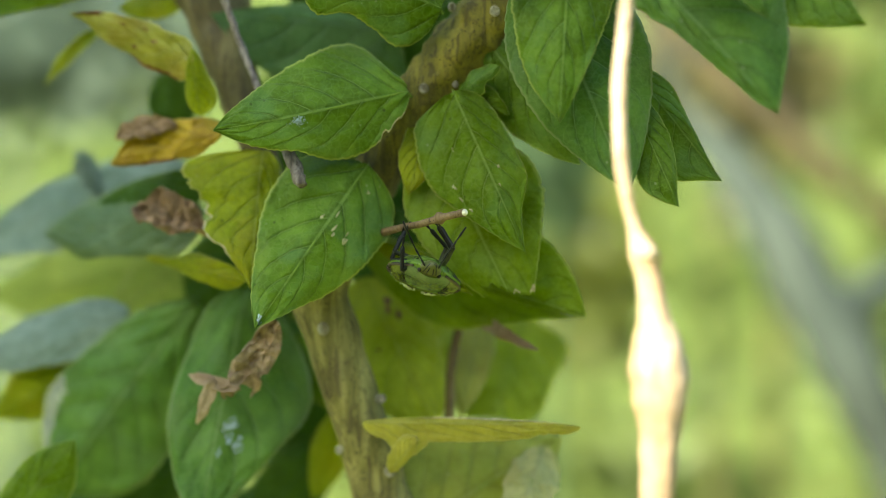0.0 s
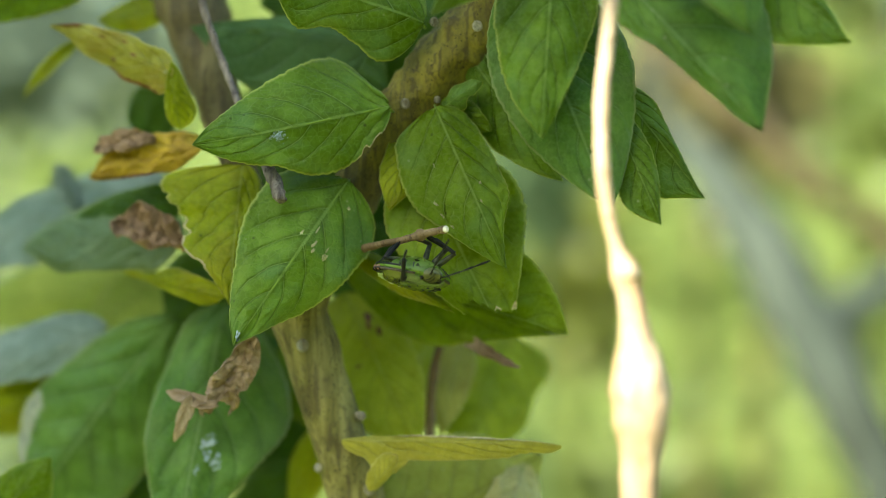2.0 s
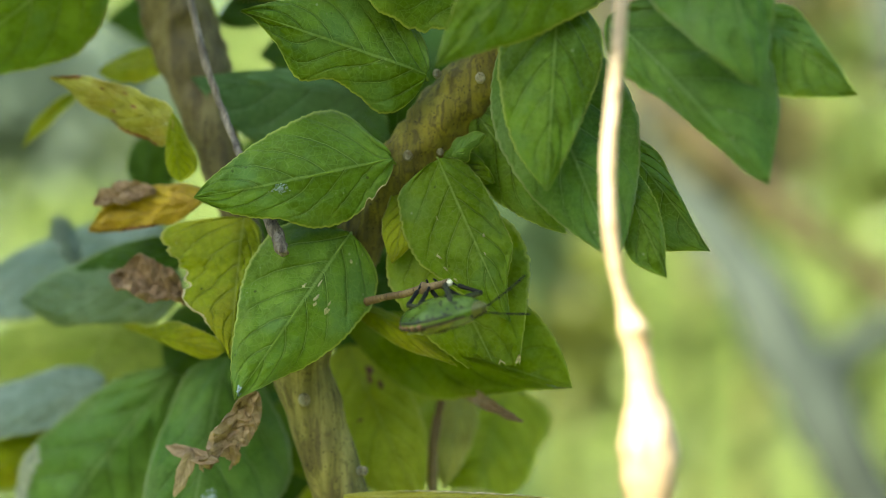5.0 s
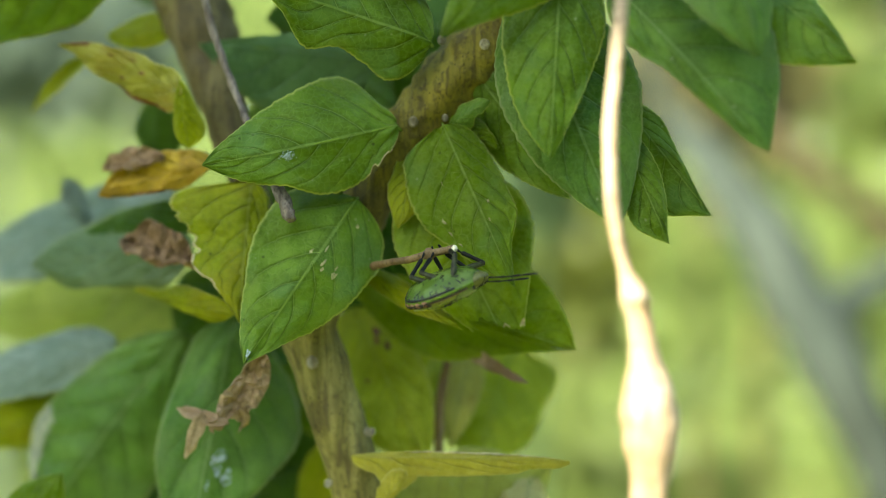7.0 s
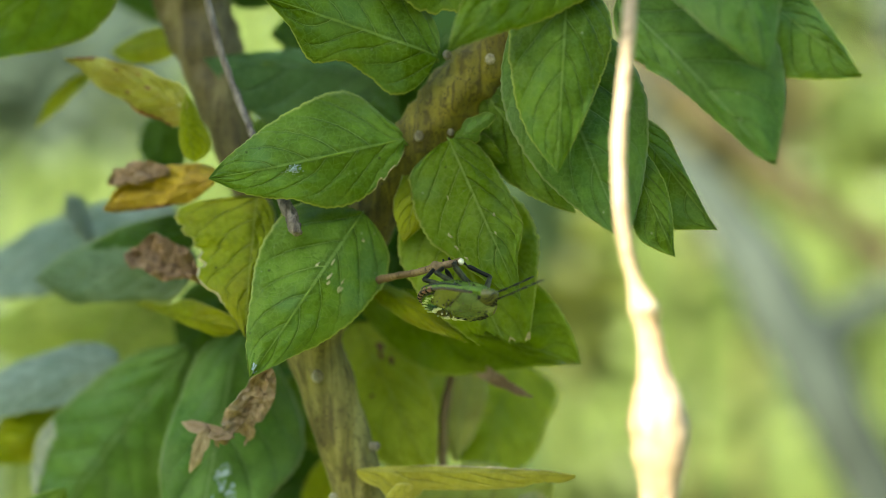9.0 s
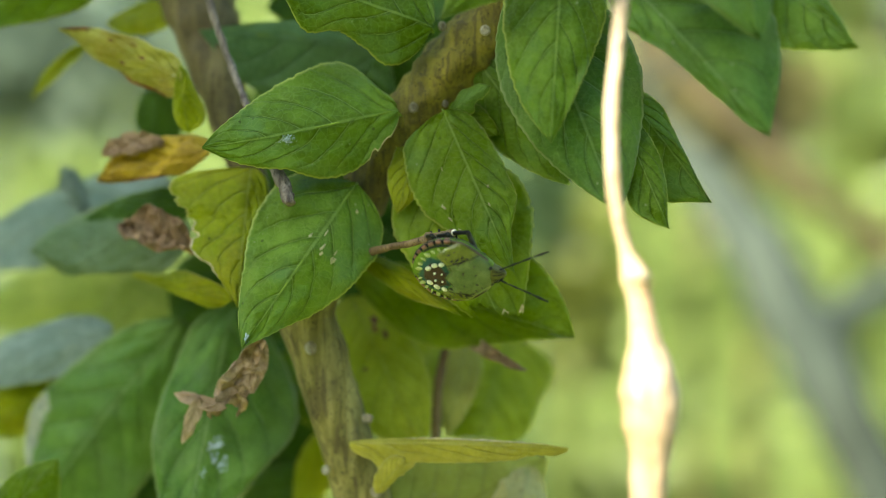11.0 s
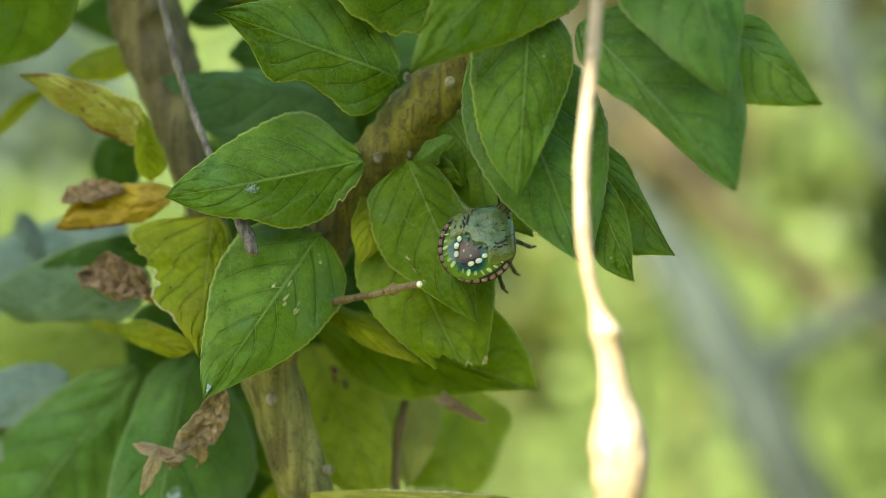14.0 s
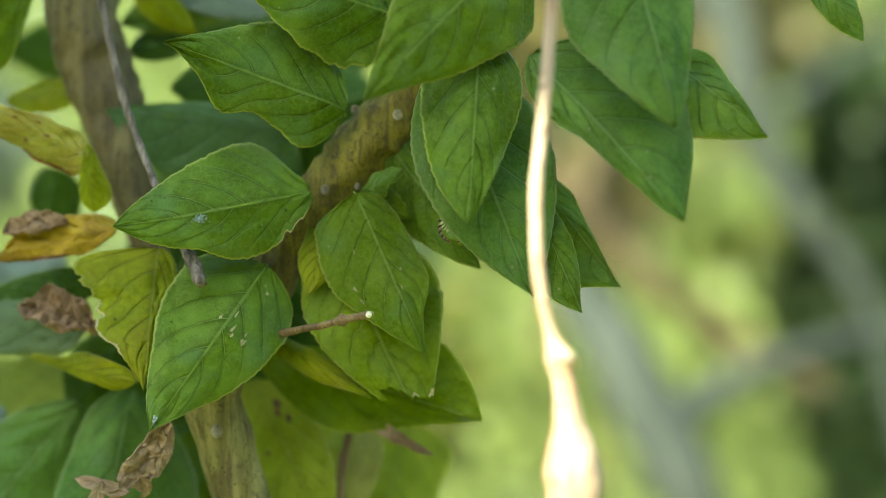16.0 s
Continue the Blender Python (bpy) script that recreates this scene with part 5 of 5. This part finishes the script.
                z = 2.0 * math.sqrt(max(0.0, 1 - ((x + 0.3) / 5.4) ** 2)) * (1 - v ** 2.0) ** 0.8
                ray.append((Vector((x / 1000, y / 1000, -z / 1000 - 0.00022)), 0.00002 + 0.00006 * k))
            tube(bm, ray, 3, 6)
            part("belly_line", bm, BUG_BLACK, bug)
        bm = bmesh.new()
        line = [rim(radians(3 + 12 * j), 0.895) for j in range(9)]
        tube(bm, [(Vector((x / 1000, y / 1000, dome(x, 0.895) / 1000 + 0.00002)), 0.00010) for x, y in line], 3, 6)
        part("margin_line", bm, BUG_BLACK, bug)
        for x, y, r in ((-1.45, 1.95, 0.34), (-2.35, 1.70, 0.38), (-3.2, 1.12, 0.36), (-2.4, 0.55, 0.14), (-1.5, 0.6, 0.10)):
            bm = bmesh.new()
            blob(bm, Vector((x / 1000, s * y / 1000, (dome(x, y / half_width(x)) - 0.02) / 1000)), (r * 0.0012, r * 0.0009, 0.00016), Matrix.Rotation(0.5 * s, 4, 'Z'), 10, 6)
            part("spot", bm, BUG_WHITE, bug)
    # black dashes on the thorax
    for x, y, r, turn in ((2.7, 0.75, 0.16, 0.3), (2.5, 1.9, 0.2, 0.9), (1.2, 0.95, 0.2, 1.2), (0.9, 2.45, 0.30, 0.5), (0.5, 2.75, 0.34, 0.8), (0.6, 2.1, 0.24, 1.3), (0.15, 2.35, 0.32, 0.4), (1.35, 2.75, 0.26, 0.2), (1.15, 3.1, 0.26, 1.0),
                          (-0.15, 2.6, 0.26, 0.9), (1.75, 2.95, 0.22, 0.4), (2.1, 2.6, 0.18, 1.1), (-0.55, 3.35, 0.22, 0.4), (-0.85, 2.85, 0.2, 1.1), (0.2, 3.75, 0.2, 0.6), (-0.5, 1.6, 0.22, 0.7), (-0.9, 0.9, 0.22, 0.2), (3.2, 1.3, 0.14, 0.4)):
        for s in (-1, 1):
            k = r * (1.0 + 0.35 * math.sin(x * 7 + y * 5 + 2 * s))
            bm = bmesh.new()
            blob(bm, Vector((x / 1000, s * y / 1000, (dome(x, 0.97 * y / half_width(x)) + 0.13) / 1000)), (k * 0.0013, k * 0.00038, 0.00008), Matrix.Rotation(s * turn, 4, 'Z'), 8, 6)
            part("dash", bm, BUG_BLACK, bug)
    antennae = []
    for s in (-1, 1):
        ob = None
        bm = bmesh.new()
        pts = [(0, 0, 0, .12), (1.0, 0, 0.05, .11), (1.1, 0, 0.05, .08), (2.6, 0.03, 0.1, .125), (2.75, 0.03, 0.1, .075), (4.3, 0.02, 0.05, .14), (4.45, 0.02, 0.05, .075), (5.4, -0.02, 0.0, .15), (6.6, -0.05, -0.05, .09)]
        tube(bm, [(Vector(p[:3]) / 1000, p[3] / 1000) for p in pts], 3, 7)
        ob = part("antenna", bm, BUG_BLACK, bug)
        antennae.append(ob)
    legs = []
    for x, reach in ((2.3, 1.0), (0.7, 1.05), (-0.9, 1.08)):
        for s in (-1, 1):
            bm = bmesh.new()
            tube(bm, [(Vector((0, 0, 0)), .00031), (Vector((0.0012 * reach, 0, 0)), .00038), (Vector((0.0027 * reach, 0, 0)), .00030), (Vector((0.0030 * reach, 0, 0)), .00032)], 5, 8)
            leg = part("leg", bm, BUG_FEMUR, bug)
            bm = bmesh.new()
            tube(bm, [(Vector((0, 0, 0)), .00029), (Vector((0.0014 * reach, 0, 0)), .00025), (Vector((0.0029 * reach, 0, 0)), .00026), (Vector((0.0031 * reach, 0, 0)), .00011), (Vector((0.0037 * reach, 0, 0.0002)), .00018), (Vector((0.0043 * reach, 0, 0.0004)), .00012)], 4, 8)
            shin = part("shin", bm, BUG_BLACK, leg)
            legs.append((leg, shin, x, s, reach))
    return bug, antennae, legs


bug, antennae, legs = build_bug()
BUG_ROWS = [
    (0.0, (-2.4, 218.0, -3.5), (0.17, -0.94, 0.20), (-0.28, -0.24, -0.88)),
    (0.5, (-2.7, 218.0, -3.1), (0.19, -0.94, 0.20), (-0.24, -0.24, -0.88)),
    (1.0, (-2.6, 218.0, -2.2), (0.17, -0.94, 0.20), (-0.20, -0.24, -0.90)),
    (1.5, (-2.4, 218.0, -1.7), (0.28, -0.92, 0.15), (-0.15, -0.22, -0.92)),
    (2.0, (-1.2, 217.0, -1.1), (0.48, -0.85, -0.02), (-0.1, -0.25, -0.95)),
    (2.5, (0.7, 214.5, -1.1), (0.60, -0.78, 0.0), (0.0, -0.15, -0.98)),
    (3.0, (1.2, 211.0, -0.6), (0.75, -0.65, -0.05), (0.0, -0.15, -0.98)),
    (3.5, (1.7, 210.5, 0.4), (0.82, -0.56, -0.05), (0.0, 0.10, -0.98)),
    (4.0, (2.0, 210.5, 0.7), (0.84, -0.52, 0.10), (0.05, 0.25, -0.96)),
    (4.2, (2.0, 210.5, 0.7), (0.84, -0.52, 0.12), (0.05, 0.25, -0.96)),
    (6.3, (2.1, 211.0, 0.3), (0.78, -0.52, 0.32), (0.25, 0.28, -0.93)),
    (6.5, (2.1, 211.5, 0.2), (0.74, -0.58, 0.34), (0.25, 0.30, -0.92)),
    (7.0, (1.8, 211.5, -0.3), (0.80, -0.52, 0.24), (0.2, 0.28, -0.93)),
    (7.5, (2.6, 211.5, -0.2), (0.76, -0.56, 0.30), (0.22, 0.28, -0.93)),
    (8.0, (2.5, 211.0, 0.5), (0.74, -0.62, 0.22), (0.15, 0.16, -0.96)),
    (8.5, (2.8, 211.5, -0.3), (0.62, -0.76, 0.14), (0.05, -0.22, -0.97)),
    (10.8, (2.6, 211.0, -0.3), (0.95, -0.25, -0.06), (0.0, -0.72, -0.69)),
    (11.0, (3.2, 211.0, -0.1), (0.95, -0.25, -0.08), (0.0, -0.76, -0.65)),
    (11.5, (5.4, 213.0, -0.2), (0.94, -0.25, -0.10), (0.0, -0.92, -0.38)),
    (12.0, (7.1, 214.7, 2.5), (0.93, -0.1, 0.28), (0.0, -0.98, -0.15)),
    (12.5, (7.9, 215.0, 3.5), (0.85, -0.1, 0.50), (0.0, -1.0, 0.0)),
    (13.0, (7.8, 215.2, 6.05), (0.70, -0.1, 0.70), (0.0, -1.0, 0.0)),
    (13.5, (8.95, 215.3, 9.15), (0.53, -0.05, 0.84), (0.05, -1.0, 0.0)),
    (14.0, (10.75, 215.6, 10.35), (0.58, 0.1, 0.80), (-0.28, -0.95, 0.15)),
    (14.5, (13.3, 215.6, 12.0), (0.32, 0.15, 0.92), (-0.66, -0.74, 0.12)),
    (15.0, (15.6, 216.2, 14.6), (0.45, 0.28, 0.84), (-0.72, -0.66, 0.15)),
    (15.5, (16.5, 216.3, 16.3), (0.45, 0.28, 0.84), (-0.74, -0.62, 0.15)),
    (16.0, (16.7, 216.6, 19.1), (0.48, 0.30, 0.82), (-0.76, -0.60, 0.15)),
]


def aim(at, way, up=(0, 0, 1)):
    """A pose in the parent's space, x along way."""
    x = Vector(way).normalized()
    z = Vector(up)
    z = (z - x * z.dot(x)).normalized()
    m = Matrix((x, z.cross(x), z)).transposed().to_4x4()
    m.translation = Vector(at) / 1000
    return m


GRIPS = [(2.6, 213.4, 4.7), (2.0, 213.8, 4.6), (0.6, 214.5, 4.9), (0.2, 214.7, 4.1), (-0.4, 214.9, 4.7), (-0.9, 215.4, 4.2)]
FIRST_GRIPS = [(-0.9, 215.6, 3.9), (-4.0, 218.6, 3.3), (-1.3, 215.8, 4.0), (-4.4, 219.0, 3.4), (-2.4, 217.0, 3.4), (-5.0, 219.8, 3.0)]


# seconds and the two antennae's directions in the world, until the bug climbs behind the leaf
FEELERS = [(0.0, 0.54, -0.2, 0.82, -0.4, -0.3, 0.8), (1.0, 0.3, -0.3, 0.9, -0.1, -0.3, 0.95), (2.0, 0.93, -0.2, 0.33, 0.3, -0.6, 0.6), (3.0, 0.9, -0.3, 0.3, 0.5, -0.7, 0.3), (4.2, 0.8, -0.3, 0.4, 0.9, 0.3, -0.1),
           (6.5, 0.2, -0.3, 0.95, 0.9, 0.3, 0.2), (7.0, 0.95, -0.3, 0.08, 0.9, 0.4, 0.05), (7.5, 0.9, -0.2, 0.42, 0.9, 0.4, 0.3), (8.0, 0.3, -0.3, 0.92, 0.8, 0.4, 0.6), (8.5, 0.68, -0.3, 0.70, 0.8, 0.4, 0.6),
           (9.7, 0.95, -0.3, 0.15, 0.85, 0.1, 0.5), (11.0, 0.9, -0.2, -0.4, 0.9, -0.2, 0.35), (11.5, 0.62, -0.2, -0.75, 0.68, -0.2, 0.7), (12.0, 0.9, -0.2, -0.43, 0.08, -0.2, 1.0), (12.5, 0.95, -0.2, -0.28, 0.1, -0.2, 1.0), (13.0, 0.97, -0.2, -0.15, 0.02, -0.2, 1.0), (13.5, 0.95, -0.2, 0.2, -0.1, -0.2, 1.0)]


def bend(hip, foot, upper, lower, pole):
    """Knee of a two-part leg from hip to foot, bent towards pole."""
    way = foot - hip
    d = min(way.length, (upper + lower) * 0.97)
    way = way.normalized()
    along = (upper * upper - lower * lower + d * d) / (2 * d)
    off = pole - way * pole.dot(way)
    return hip + way * along + off.normalized() * math.sqrt(max(0.0, upper * upper - along * along))


def motions():
    bug.scale = (1.05, 1.05, 1.05)
    walk(bug, [(t, attitude(at, h, n)) for t, at, h, n in BUG_ROWS])
    for i, (leg, shin, x, s, reach) in enumerate(legs):
        leg_rows, shin_rows = [], []
        lean = (0.75, 0.05, -0.6)[i // 2]
        hip = Vector((x, s * 1.5, -1.3))
        for t, at, h, n in BUG_ROWS:
            hang = min(1.0, max(0.0, (12.5 - t) / 1.0))
            step = math.sin(t * 5.0 + i * 2.1 + (i % 2) * 1.5) * 0.35
            shift = min(1.0, max(0.0, (t - 1.4) / 1.6))
            grip = mm(*FIRST_GRIPS[i]).lerp(mm(*GRIPS[i]), shift)
            foot = (attitude(at, h, n).inverted() @ grip) * 1000 / 1.05
            if i == 1 and t < 2.2:
                foot = Vector((4.5, 4.5 * s, -2.5 + step))
            knee = bend(hip, foot, 3.0 * reach, 4.2 * reach, Vector((lean, s * 1.2, 0.3)))
            f_hang, k_hang = (knee - hip).normalized(), (foot - knee).normalized()
            f_walk = Vector((lean * 0.6 + 0.3 * step, s * 0.8, -0.5)).normalized()
            k_walk = Vector((lean * 0.4 + 0.4 * step, s * 0.36, -0.85)).normalized()
            if t > 13.8:
                f_walk = Vector((lean * 0.4 + 0.2 * step, s * 0.62, -0.75)).normalized()
                k_walk = Vector((lean * 0.3 + 0.2 * step, s * 0.22, -0.95)).normalized()
            f = (f_hang * hang + f_walk * (1 - hang)).normalized()
            k = (k_hang * hang + k_walk * (1 - hang)).normalized()
            m = aim(hip, f, (1, 0, 0))
            leg_rows.append((t, m))
            shin_rows.append((t, aim((3.0 * reach, 0, 0), m.to_3x3().inverted() @ k, (0, 0, 1))))
        walk(leg, leg_rows)
        walk(shin, shin_rows)
    feel_t = [f[0] for f in FEELERS]
    for i, ob in enumerate(antennae):
        s = -1 if i == 0 else 1
        rows = []
        for t, at, h, n in BUG_ROWS:
            spread = 1.05 + 0.2 * math.sin(t * 2.3 + i * 2.0)
            way = Vector((1.0, s * spread, 0.12 * math.sin(t * 3.1 + i))).normalized()
            held = min(1.0, max(0.0, 14.4 - t))
            if held:
                free = Vector([float(np.interp(t, feel_t, [f[1 + 3 * i + k] for f in FEELERS])) for k in range(3)]).normalized()
                way = (attitude(at, h, n).to_3x3().inverted() @ free).lerp(way, 1 - held)
            rows.append((t, aim((5.1, s * 0.7, 0.2), way, (0, 0.3, 1))))
        walk(ob, rows)


motions()
